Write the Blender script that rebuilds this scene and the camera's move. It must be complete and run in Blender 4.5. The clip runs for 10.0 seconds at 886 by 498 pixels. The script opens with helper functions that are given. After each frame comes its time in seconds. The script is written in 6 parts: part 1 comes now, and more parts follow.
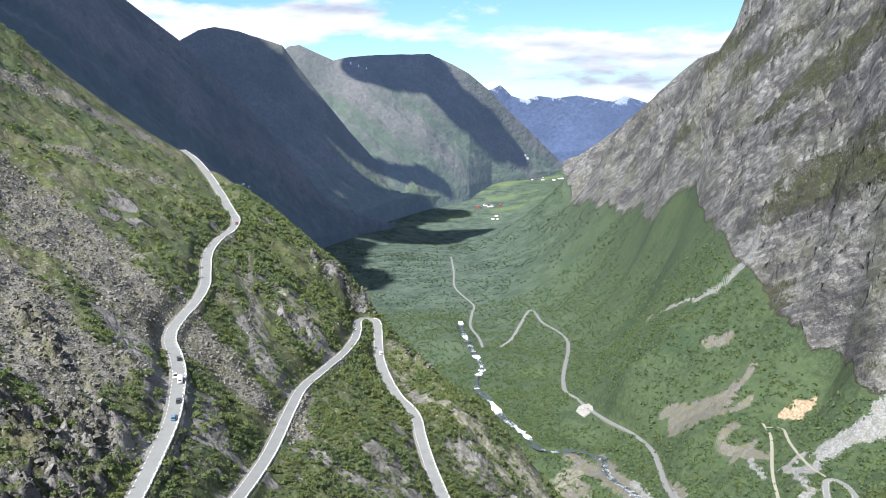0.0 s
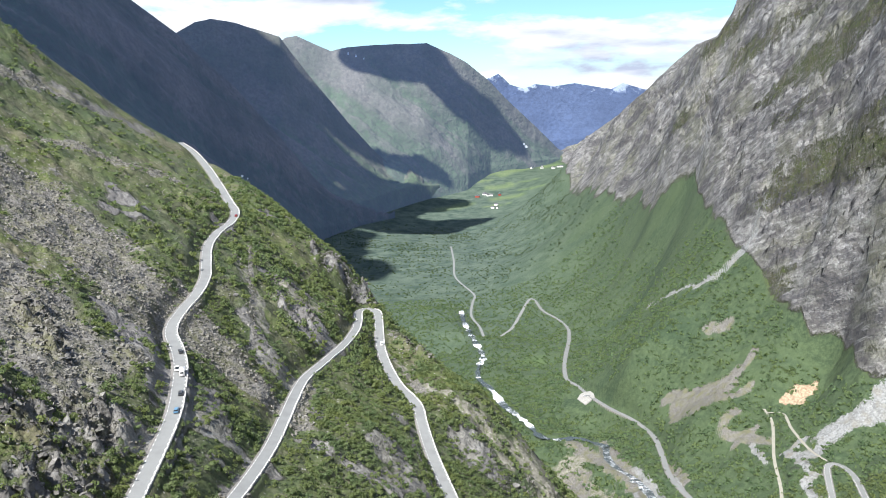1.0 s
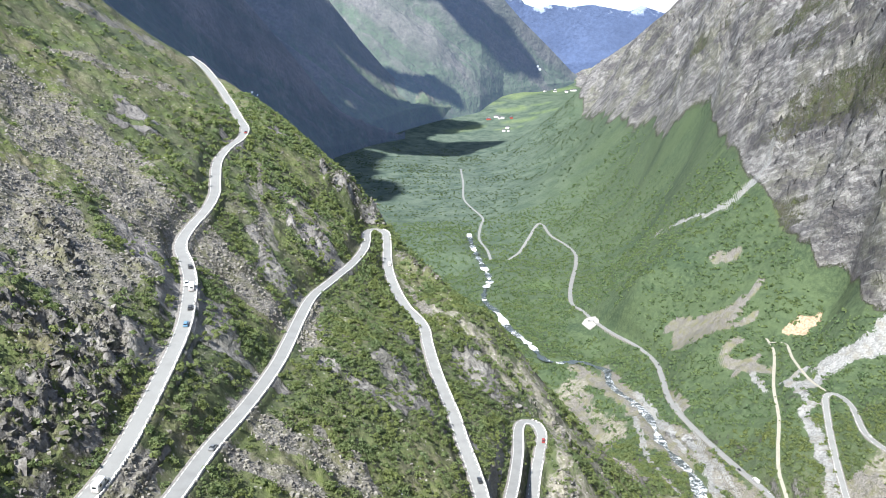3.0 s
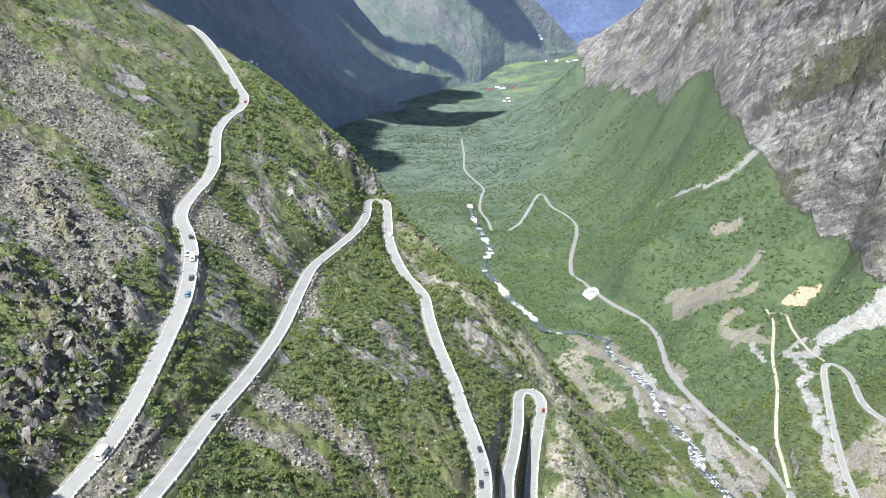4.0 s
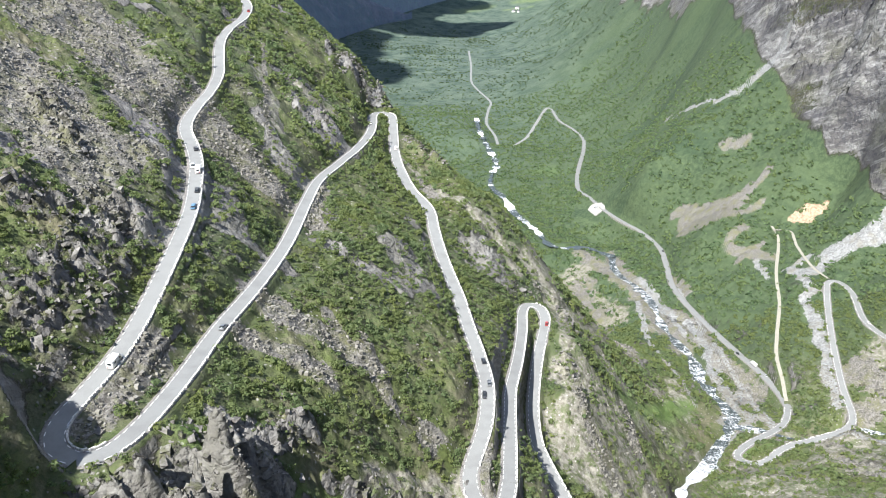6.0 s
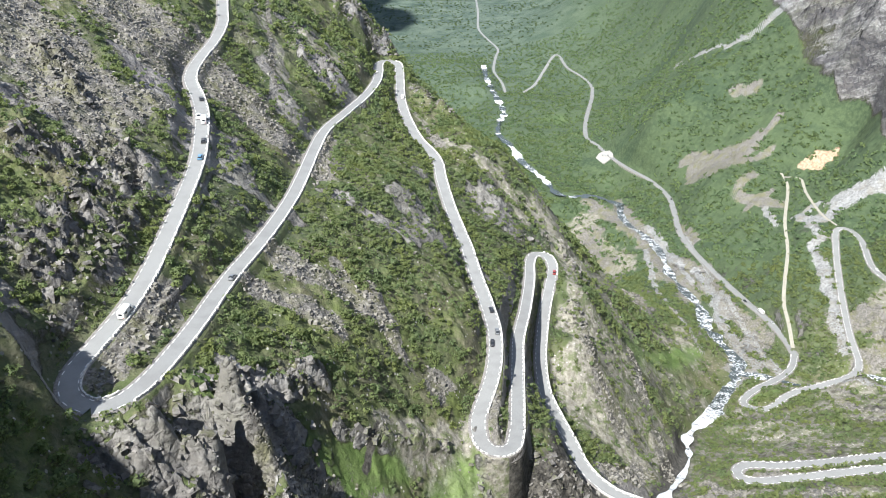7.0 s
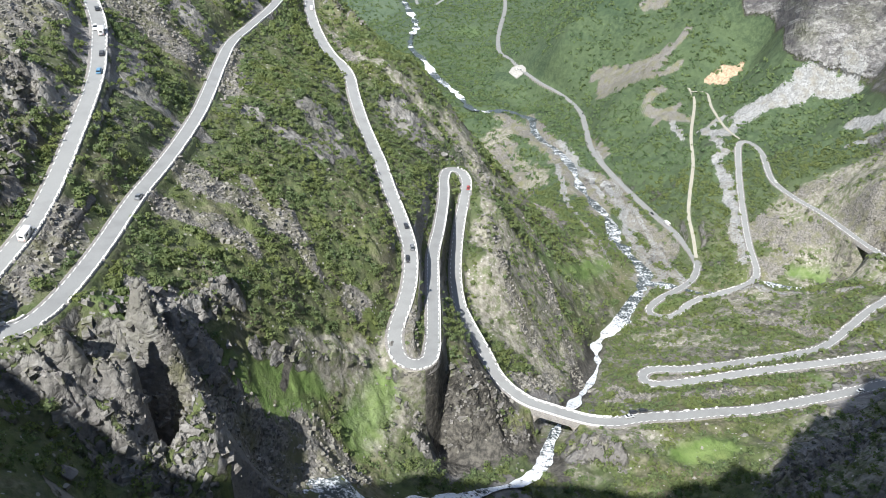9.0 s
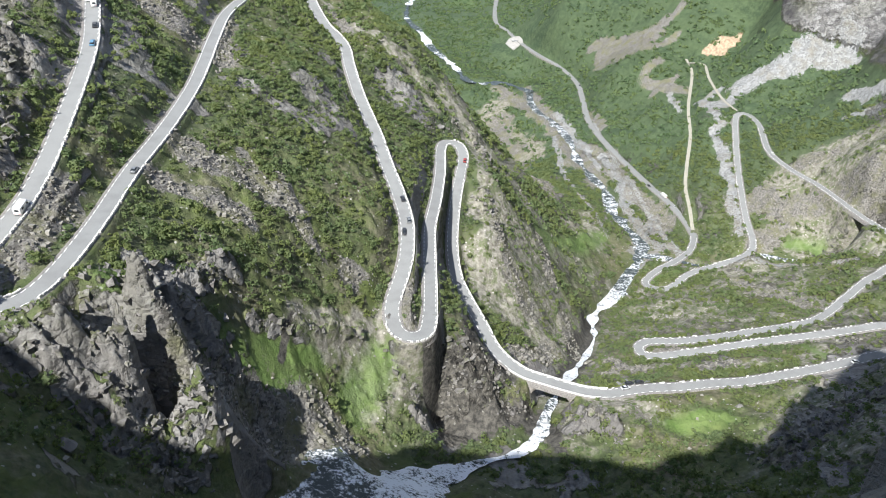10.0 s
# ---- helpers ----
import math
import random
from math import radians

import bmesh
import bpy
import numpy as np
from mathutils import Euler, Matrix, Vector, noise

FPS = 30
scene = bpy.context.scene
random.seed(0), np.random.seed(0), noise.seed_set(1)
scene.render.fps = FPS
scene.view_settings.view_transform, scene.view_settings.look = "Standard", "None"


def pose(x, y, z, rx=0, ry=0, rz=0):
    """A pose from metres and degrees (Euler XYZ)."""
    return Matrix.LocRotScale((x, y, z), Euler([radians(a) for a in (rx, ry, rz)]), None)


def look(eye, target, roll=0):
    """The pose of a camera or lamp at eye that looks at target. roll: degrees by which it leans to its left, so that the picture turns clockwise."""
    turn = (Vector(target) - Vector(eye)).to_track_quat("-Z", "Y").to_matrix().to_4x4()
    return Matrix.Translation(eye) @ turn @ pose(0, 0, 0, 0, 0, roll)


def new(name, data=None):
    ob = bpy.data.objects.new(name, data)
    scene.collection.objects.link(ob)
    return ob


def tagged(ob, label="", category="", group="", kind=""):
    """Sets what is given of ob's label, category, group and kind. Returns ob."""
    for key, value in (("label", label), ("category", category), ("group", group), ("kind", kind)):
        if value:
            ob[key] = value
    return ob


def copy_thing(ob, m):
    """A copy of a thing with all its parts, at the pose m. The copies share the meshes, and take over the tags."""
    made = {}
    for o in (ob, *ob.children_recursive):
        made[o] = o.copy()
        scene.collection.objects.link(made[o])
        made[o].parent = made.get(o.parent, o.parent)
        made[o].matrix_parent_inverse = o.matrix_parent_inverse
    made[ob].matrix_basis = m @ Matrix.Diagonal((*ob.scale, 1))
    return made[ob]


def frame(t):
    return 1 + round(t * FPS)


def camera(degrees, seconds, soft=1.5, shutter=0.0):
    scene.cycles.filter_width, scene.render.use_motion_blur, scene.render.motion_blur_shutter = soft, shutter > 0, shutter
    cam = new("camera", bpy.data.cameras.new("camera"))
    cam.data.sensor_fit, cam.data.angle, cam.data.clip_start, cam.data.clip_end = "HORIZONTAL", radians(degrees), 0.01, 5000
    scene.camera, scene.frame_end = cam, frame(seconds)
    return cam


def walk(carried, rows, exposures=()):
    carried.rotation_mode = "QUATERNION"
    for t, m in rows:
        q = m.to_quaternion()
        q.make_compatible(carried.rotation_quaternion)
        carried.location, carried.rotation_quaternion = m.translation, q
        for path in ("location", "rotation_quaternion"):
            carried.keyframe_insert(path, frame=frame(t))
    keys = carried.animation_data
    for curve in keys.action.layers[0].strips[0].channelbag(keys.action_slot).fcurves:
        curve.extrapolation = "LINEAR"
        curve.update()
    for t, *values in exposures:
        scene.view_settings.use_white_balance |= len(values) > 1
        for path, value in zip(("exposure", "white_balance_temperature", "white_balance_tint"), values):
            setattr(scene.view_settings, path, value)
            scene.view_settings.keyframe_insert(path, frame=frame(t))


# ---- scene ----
cam = camera(53.8, 10.0, soft=0.7)
# seconds, tilt, lean, turn: a hand-held camera that stands on the edge and tilts down
ROWS = [(0.0, 80.0, -0.0, 0.0), (0.5, 79.781, -0.013, -0.027), (1.0, 79.323, 0.693, -0.133), (1.5, 78.483, 0.53, -0.231),
        (2.0, 77.437, 0.136, -0.288), (2.5, 76.158, -0.143, -0.091), (3.0, 74.232, -0.626, 0.761), (4.5, 71.536, -0.749, 0.84),
        (5.0, 70.205, -1.161, 1.017), (5.5, 68.484, -1.191, 1.163), (7.0, 63.351, -0.455, 1.637), (7.5, 61.938, -0.795, 1.375),
        (8.0, 60.422, -0.846, 0.558), (8.5, 59.194, -1.442, -1.737), (9.0, 57.991, -2.519, -3.627), (9.5, 57.013, -2.529, -3.77),
        (10.0, 56.218, -2.529, -3.876)]
walk(cam, [(t, pose(0.02 * math.sin(t), -0.1 * math.cos(radians(a - 80)) + 0.1, 0.12 * math.sin(radians(a - 80)), a, b, c)) for t, a, b, c in ROWS],
     exposures=[(0.0, 0.85), (1.0, 0.9), (2.5, 1.2), (5.0, 1.18), (7.5, 1.08), (10.0, 0.92)])

# ---- sky and sun ----
SUN_ELEV, SUN_TURN = 47.0, 28.0      # the shadows fall ahead and to the right
sun_way = Vector((-math.sin(radians(SUN_TURN)) * math.cos(radians(SUN_ELEV)), -math.cos(radians(SUN_TURN)) * math.cos(radians(SUN_ELEV)), math.sin(radians(SUN_ELEV))))
lamp = bpy.data.lights.new("sun", "SUN")
lamp.energy, lamp.angle, lamp.color = 5.0, radians(0.55), (1.0, 0.985, 0.95)
sun = new("sun", lamp)
sun.matrix_world = look((0, 0, 400), Vector((0, 0, 400)) - sun_way)

world = bpy.data.worlds.new("sky")
scene.world = world
world.use_nodes = True
wn, wl = world.node_tree.nodes, world.node_tree.links
wn.clear()
sky = wn.new("ShaderNodeTexSky")
sky.sky_type, sky.sun_disc = "NISHITA", False
sky.sun_elevation, sky.sun_rotation, sky.altitude = radians(SUN_ELEV), radians(180 + SUN_TURN), 700
sky.air_density, sky.dust_density, sky.ozone_density = 1.0, 0.1, 2.0
coord = wn.new("ShaderNodeTexCoord")
stretch = wn.new("ShaderNodeMapping")
stretch.inputs["Scale"].default_value = (1.7, 1.7, 5.2)
stretch.inputs["Location"].default_value = (0.35, 0.0, 0.2)
puff = wn.new("ShaderNodeTexNoise")
puff.inputs["Scale"].default_value, puff.inputs["Detail"].default_value, puff.inputs["Roughness"].default_value = 2.3, 10, 0.56
edge = wn.new("ShaderNodeValToRGB")
edge.color_ramp.elements[0].position, edge.color_ramp.elements[1].position = 0.50, 0.57
shade_map = wn.new("ShaderNodeMapping")
shade_map.inputs["Scale"].default_value = (2.4, 2.4, 13.0)
shade_map.inputs["Location"].default_value = (0.41, 0.1, 0.78)
shade = wn.new("ShaderNodeTexNoise")
shade.inputs["Scale"].default_value, shade.inputs["Detail"].default_value = 2.6, 6
tone = wn.new("ShaderNodeValToRGB")
tone.color_ramp.elements[0].position, tone.color_ramp.elements[0].color = 0.38, (4.6, 5.2, 6.7, 1)
tone.color_ramp.elements[1].position, tone.color_ramp.elements[1].color = 0.56, (9.2, 9.6, 10.2, 1)
mix = wn.new("ShaderNodeMix")
mix.data_type = "RGBA"
back = wn.new("ShaderNodeBackground")
back.inputs["Strength"].default_value = 0.070
wout = wn.new("ShaderNodeOutputWorld")
wl.new(coord.outputs["Generated"], stretch.inputs["Vector"])
wl.new(stretch.outputs["Vector"], puff.inputs["Vector"])
wl.new(puff.outputs["Fac"], edge.inputs["Fac"])
wl.new(coord.outputs["Generated"], shade_map.inputs["Vector"])
wl.new(shade_map.outputs["Vector"], shade.inputs["Vector"])
wl.new(shade.outputs["Fac"], tone.inputs["Fac"])
wl.new(edge.outputs["Color"], mix.inputs["Factor"])
cool = wn.new("ShaderNodeMix")
cool.data_type, cool.blend_type = "RGBA", "MULTIPLY"
cool.inputs["Factor"].default_value, cool.inputs["B"].default_value = 1.0, (0.72, 1.0, 1.28, 1)
wl.new(sky.outputs["Color"], cool.inputs["A"])
wl.new(cool.outputs["Result"], mix.inputs["A"])
wl.new(tone.outputs["Color"], mix.inputs["B"])
wl.new(mix.outputs["Result"], back.inputs["Color"])
wl.new(back.outputs["Background"], wout.inputs["Surface"])

# ---- materials ----
class Mat:
    """A node material under construction, with short calls for the nodes that are used again and again."""

    def __init__(self, name, rough=0.85, metal=0.0):
        self.m = bpy.data.materials.new(name)
        self.m.use_nodes = True
        self.n, self.l = self.m.node_tree.nodes, self.m.node_tree.links
        self.b = self.n["Principled BSDF"]
        self.b.inputs["Roughness"].default_value, self.b.inputs["Metallic"].default_value = rough, metal
        self.b.inputs["Specular IOR Level"].default_value = 0.25
        self.pos = self.n.new("ShaderNodeTexCoord").outputs["Object"]

    def put(self, socket, value):
        if isinstance(value, bpy.types.NodeSocket):
            self.l.new(value, socket)
        else:
            socket.default_value = (*value, 1) if isinstance(value, tuple) and len(value) == 3 and socket.type == "RGBA" else value

    def noise(self, size, detail=5, rough=0.55, squash=None):
        v = self.pos
        if squash:
            mp = self.n.new("ShaderNodeMapping")
            mp.inputs["Scale"].default_value = squash
            self.l.new(v, mp.inputs["Vector"])
            v = mp.outputs["Vector"]
        t = self.n.new("ShaderNodeTexNoise")
        self.l.new(v, t.inputs["Vector"])
        t.inputs["Scale"].default_value, t.inputs["Detail"].default_value, t.inputs["Roughness"].default_value = 1.0 / size, detail, rough
        return t.outputs["Fac"]

    def layers(self, size, detail, rough, turn, squash):
        """Noise drawn out along tilted beds of rock."""
        a, b = self.n.new("ShaderNodeMapping"), self.n.new("ShaderNodeMapping")
        a.inputs["Rotation"].default_value, b.inputs["Scale"].default_value = turn, squash
        self.l.new(self.pos, a.inputs["Vector"])
        self.l.new(a.outputs["Vector"], b.inputs["Vector"])
        t = self.n.new("ShaderNodeTexNoise")
        self.l.new(b.outputs["Vector"], t.inputs["Vector"])
        t.inputs["Scale"].default_value, t.inputs["Detail"].default_value, t.inputs["Roughness"].default_value = 1.0 / size, detail, rough
        return t.outputs["Fac"]

    def cells(self, size, out="Color"):
        t = self.n.new("ShaderNodeTexVoronoi")
        self.l.new(self.pos, t.inputs["Vector"])
        t.inputs["Scale"].default_value = 1.0 / size
        return t.outputs[out]

    def facets(self, size, turn, squash):
        """Tilted angular blocks of rock, each with its own tone."""
        a, b = self.n.new("ShaderNodeMapping"), self.n.new("ShaderNodeMapping")
        a.inputs["Rotation"].default_value, b.inputs["Scale"].default_value = turn, squash
        k = self.n.new("ShaderNodeTexNoise")
        k.inputs["Scale"].default_value, k.inputs["Detail"].default_value = 1.1 / size, 5
        self.l.new(self.pos, k.inputs["Vector"])
        w = self.n.new("ShaderNodeVectorMath")
        w.operation, w.inputs[1].default_value = "MULTIPLY_ADD", (size, size, size)
        self.l.new(k.outputs["Color"], w.inputs[0])
        self.l.new(self.pos, w.inputs[2])
        self.l.new(w.outputs[0], a.inputs["Vector"])
        self.l.new(a.outputs["Vector"], b.inputs["Vector"])
        t = self.n.new("ShaderNodeTexVoronoi")
        self.l.new(b.outputs["Vector"], t.inputs["Vector"])
        t.inputs["Scale"].default_value = 1.0 / size
        bw = self.n.new("ShaderNodeRGBToBW")
        self.l.new(t.outputs["Color"], bw.inputs[0])
        return bw.outputs[0]

    def cracks(self, size):
        """Distance to the joints between blocks of broken rock."""
        t = self.n.new("ShaderNodeTexVoronoi")
        t.feature = "DISTANCE_TO_EDGE"
        w = self.n.new("ShaderNodeVectorMath")
        w.operation = "MULTIPLY_ADD"
        k = self.n.new("ShaderNodeTexNoise")
        k.inputs["Scale"].default_value, k.inputs["Detail"].default_value = 0.7 / size, 4
        self.l.new(self.pos, k.inputs["Vector"])
        self.l.new(k.outputs["Color"], w.inputs[0])
        w.inputs[1].default_value = (size * 1.6, size * 1.6, size * 1.6)
        self.l.new(self.pos, w.inputs[2])
        self.l.new(w.outputs[0], t.inputs["Vector"])
        t.inputs["Scale"].default_value = 1.0 / size
        return t.outputs["Distance"]

    def ramp(self, fac, *stops):
        r = self.n.new("ShaderNodeValToRGB")
        while len(r.color_ramp.elements) < len(stops):
            r.color_ramp.elements.new(0.5)
        for e, (p, c) in zip(r.color_ramp.elements, stops):
            e.position, e.color = p, (*c, 1) if isinstance(c, tuple) else (c, c, c, 1)
        self.put(r.inputs["Fac"], fac)
        return r.outputs["Color"]

    def mix(self, fac, a, b, blend="MIX"):
        x = self.n.new("ShaderNodeMix")
        x.data_type, x.blend_type = "RGBA", blend
        self.put(x.inputs["Factor"], fac)
        self.put(x.inputs["A"], a)
        self.put(x.inputs["B"], b)
        return x.outputs["Result"]

    def math(self, op, a, b=0.0):
        x = self.n.new("ShaderNodeMath")
        x.operation = op
        self.put(x.inputs[0], a)
        self.put(x.inputs[1], b)
        return x.outputs[0]

    def attr(self, name):
        a = self.n.new("ShaderNodeAttribute")
        a.attribute_name = name
        return a.outputs["Fac"]

    def island(self):
        return self.n.new("ShaderNodeNewGeometry").outputs["Random Per Island"]

    def color(self, c):
        self.put(self.b.inputs["Base Color"], c)
        return self

    def rough(self, c):
        self.put(self.b.inputs["Roughness"], c)
        return self

    def bump(self, height, depth, strength=1.0):
        x = self.n.new("ShaderNodeBump")
        x.inputs["Strength"].default_value, x.inputs["Distance"].default_value = strength, depth
        self.put(x.inputs["Height"], height)
        self.l.new(x.outputs["Normal"], self.b.inputs["Normal"])
        return self


def plain(name, c, rough=0.6, metal=0.0, vary=0.12, size=0.4):
    m = Mat(name, rough, metal)
    lo, hi = tuple(v * (1 - vary) for v in c), tuple(min(1.0, v * (1 + vary)) for v in c)
    return m.color(m.ramp(m.noise(size), (0.3, lo), (0.7, hi))).m


def terrain_material():
    m = Mat("mountain_ground", 0.95)
    big, mid, fine, grit = m.noise(60, 4), m.noise(11, 6, 0.6), m.noise(2.2, 6, 0.65), m.noise(0.5, 4, 0.6)
    grass = m.mix(m.ramp(mid, (0.38, 0.0), (0.62, 1.0)), (0.086, 0.108, 0.042), (0.150, 0.168, 0.070))
    grass = m.mix(m.ramp(big, (0.42, 0.0), (0.62, 1.0)), grass, (0.105, 0.130, 0.040))
    heath = m.mix(m.ramp(fine, (0.40, 0.0), (0.62, 1.0)), (0.056, 0.074, 0.030), (0.150, 0.152, 0.078))
    low = m.mix(m.ramp(m.noise(6, 6, 0.65), (0.42, 0.0), (0.58, 1.0)), grass, heath)
    lush = m.mix(m.ramp(m.noise(5, 6, 0.7), (0.40, 0.0), (0.62, 1.0)), (0.030, 0.050, 0.027), (0.084, 0.118, 0.060))
    lush = m.mix(m.ramp(m.noise(90, 3), (0.35, 0.0), (0.65, 1.0)), lush, m.mix(0.5, lush, (0.082, 0.116, 0.060)))
    # haze put into the colour: paler, bluer woods for the distance
    hazed_woods = m.mix(m.ramp(m.noise(45, 6, 0.7), (0.38, 0.0), (0.62, 1.0)), (0.042, 0.070, 0.056), (0.105, 0.138, 0.108))
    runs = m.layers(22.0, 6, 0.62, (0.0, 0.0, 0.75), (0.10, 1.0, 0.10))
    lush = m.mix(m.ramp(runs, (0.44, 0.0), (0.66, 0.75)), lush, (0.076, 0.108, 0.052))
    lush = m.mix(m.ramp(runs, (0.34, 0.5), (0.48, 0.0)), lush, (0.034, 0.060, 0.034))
    lush = m.mix(m.attr("haze"), lush, hazed_woods)
    speck = m.math("MULTIPLY", m.ramp(m.cells(2.3, "Distance"), (0.16, 1.0), (0.24, 0.0)), m.ramp(m.cells(2.3), (0.55, 0.0), (0.60, 1.0)))
    low = m.mix(m.ramp(m.noise(19, 5, 0.65), (0.46, 0.0), (0.60, 0.8)), low, m.mix(m.ramp(fine, (0.4, 0.0), (0.62, 1.0)), (0.120, 0.108, 0.066), (0.210, 0.190, 0.140)))
    low = m.mix(speck, low, (0.40, 0.385, 0.36))
    green = m.mix(m.attr("lush"), low, lush)
    meadow = m.mix(m.ramp(mid, (0.4, 0.0), (0.6, 1.0)), (0.094, 0.158, 0.040), (0.142, 0.208, 0.064))
    parched = m.mix(m.ramp(fine, (0.38, 0.0), (0.62, 1.0)), (0.165, 0.156, 0.125), (0.305, 0.290, 0.250))
    parched = m.mix(m.ramp(m.noise(4, 5, 0.65), (0.48, 0.0), (0.60, 0.8)), parched, (0.100, 0.125, 0.050))
    parched = m.mix(speck, parched, (0.42, 0.40, 0.37))
    green = m.mix(m.ramp(m.math("ADD", m.attr("dry"), m.math("MULTIPLY", m.math("SUBTRACT", mid, 0.5), 1.4)), (0.35, 0.0), (0.65, 1.0)), green, parched)
    # far meadows are paled for haze as well
    meadow = m.mix(m.attr("haze"), meadow, m.mix(m.ramp(mid, (0.4, 0.0), (0.6, 1.0)), (0.112, 0.158, 0.082), (0.160, 0.198, 0.104)))
    green = m.mix(m.math("MULTIPLY", m.attr("meadow"), 0.8), green, meadow)
    beds = m.layers(40.0, 9, 0.66, (0.42, 0.0, 0.12), (0.55, 0.22, 1.0))
    strata = m.layers(8.0, 10, 0.78, (0.47, 0.0, 0.12), (0.85, 0.32, 1.15))
    rock = m.mix(m.ramp(strata, (0.40, 0.0), (0.60, 1.0)), (0.095, 0.092, 0.096), (0.38, 0.378, 0.368))
    slabs, chips = m.facets(34.0, (0.47, 0.0, 0.12), (0.9, 0.32, 1.2)), m.facets(7.0, (0.47, 0.0, 0.12), (1.0, 0.40, 1.2))
    rock = m.mix(m.ramp(slabs, (0.34, 0.8), (0.54, 0.0)), rock, m.mix(0.5, rock, (0.050, 0.050, 0.056)))
    rock = m.mix(m.ramp(chips, (0.25, 0.8), (0.45, 0.0)), rock, m.mix(0.6, rock, (0.045, 0.044, 0.048)))
    rock = m.mix(m.ramp(chips, (0.58, 0.0), (0.72, 0.35)), rock, (0.46, 0.465, 0.455))
    rock = m.mix(m.ramp(m.noise(110, 9, 0.68), (0.44, 0.0), (0.60, 0.8)), rock, m.mix(0.8, rock, (0.140, 0.146, 0.080)))
    # broad dark bands: shade under overhangs put into the colour, and wet rock
    rock = m.mix(m.ramp(m.layers(70.0, 7, 0.7, (0.42, 0.0, 0.12), (0.8, 0.4, 1.0)), (0.39, 0.85), (0.47, 0.0)), rock, (0.062, 0.058, 0.068))
    rock = m.mix(m.ramp(fine, (0.34, 0.62), (0.56, 0.0)), rock, (0.055, 0.054, 0.055))
    # narrower bands of painted overhang shade along the beds
    rock = m.mix(m.ramp(beds, (0.40, 0.9), (0.50, 0.0)), rock, (0.050, 0.050, 0.058))
    veins = m.layers(7.0, 9, 0.72, (0.47, 0.0, 0.12), (0.8, 0.10, 1.5))
    rock = m.mix(m.ramp(veins, (0.54, 0.0), (0.64, 0.45)), rock, (0.46, 0.46, 0.45))
    rock = m.mix(m.ramp(veins, (0.36, 0.75), (0.45, 0.0)), rock, (0.060, 0.058, 0.062))
    crack = m.cracks(4.5)
    rock = m.mix(m.ramp(crack, (0.0, 0.45), (0.05, 0.0)), rock, (0.060, 0.058, 0.056))
    rock = m.mix(m.ramp(m.cells(3.2), (0.2, 0.35), (0.8, 0.0)), rock, (0.20, 0.19, 0.18))
    rock = m.mix(m.attr("cliff"), m.mix(0.42, rock, (0.270, 0.258, 0.240)), rock)
    scree = m.mix(m.ramp(m.cells(0.8), (0.15, 0.0), (0.85, 1.0)), (0.094, 0.089, 0.081), (0.240, 0.230, 0.212))
    scree = m.mix(m.ramp(m.noise(9, 5, 0.6), (0.45, 0.0), (0.68, 1.0)), scree, (0.150, 0.150, 0.085))
    wobble = m.math("MULTIPLY", m.math("SUBTRACT", fine, 0.5), 1.3)
    fr = m.ramp(m.math("ADD", m.attr("rock"), m.math("ADD", wobble, m.math("MULTIPLY", m.math("SUBTRACT", strata, 0.5), 1.2))), (0.34, 0.0), (0.66, 1.0))
    patchy = m.math("ADD", wobble, m.math("MULTIPLY", m.math("SUBTRACT", mid, 0.5), 1.3))
    fs = m.ramp(m.math("ADD", m.attr("scree"), patchy), (0.42, 0.0), (0.58, 1.0))
    ochre = m.mix(m.ramp(fine, (0.4, 0.0), (0.6, 1.0)), (0.42, 0.37, 0.26), (0.29, 0.19, 0.13))
    col = m.mix(fs, m.mix(fr, green, rock), scree)
    col = m.mix(m.ramp(m.math("ADD", m.attr("quarry"), patchy), (0.45, 0.0), (0.55, 1.0)), col, ochre)
    rubble = m.mix(m.ramp(m.cells(1.4), (0.1, 0.0), (0.9, 1.0)), (0.160, 0.163, 0.162), (0.320, 0.326, 0.322))
    rubble = m.mix(m.ramp(mid, (0.50, 0.0), (0.68, 0.7)), rubble, (0.20, 0.185, 0.15))
    col = m.mix(m.ramp(m.math("ADD", m.attr("pale"), m.math("ADD", wobble, m.math("MULTIPLY", m.math("SUBTRACT", mid, 0.5), 1.6))), (0.45, 0.0), (0.58, 1.0)), col, rubble)
    wet = m.mix(m.ramp(fine, (0.4, 0.0), (0.6, 1.0)), (0.050, 0.048, 0.044), (0.130, 0.122, 0.106))
    col = m.mix(m.ramp(m.math("ADD", m.attr("wet"), wobble), (0.40, 0.0), (0.65, 1.0)), col, wet)
    m.color(col)
    h = m.math("ADD", m.math("MULTIPLY", mid, 2.2), m.math("ADD", m.math("MULTIPLY", fine, 0.9), m.math("MULTIPLY", grit, 0.25)))
    h = m.math("ADD", h, m.math("MULTIPLY", strata, 1.0))
    h = m.math("ADD", h, m.math("MULTIPLY", fr, m.math("ADD", m.math("MULTIPLY", slabs, 5.0), m.math("MULTIPLY", chips, 1.8))))
    h = m.math("ADD", h, m.math("MULTIPLY", m.ramp(crack, (0.0, 0.0), (0.25, 1.0)), m.math("MULTIPLY", fr, 0.5)))
    m.bump(h, 1.0, 0.9)
    return m.m


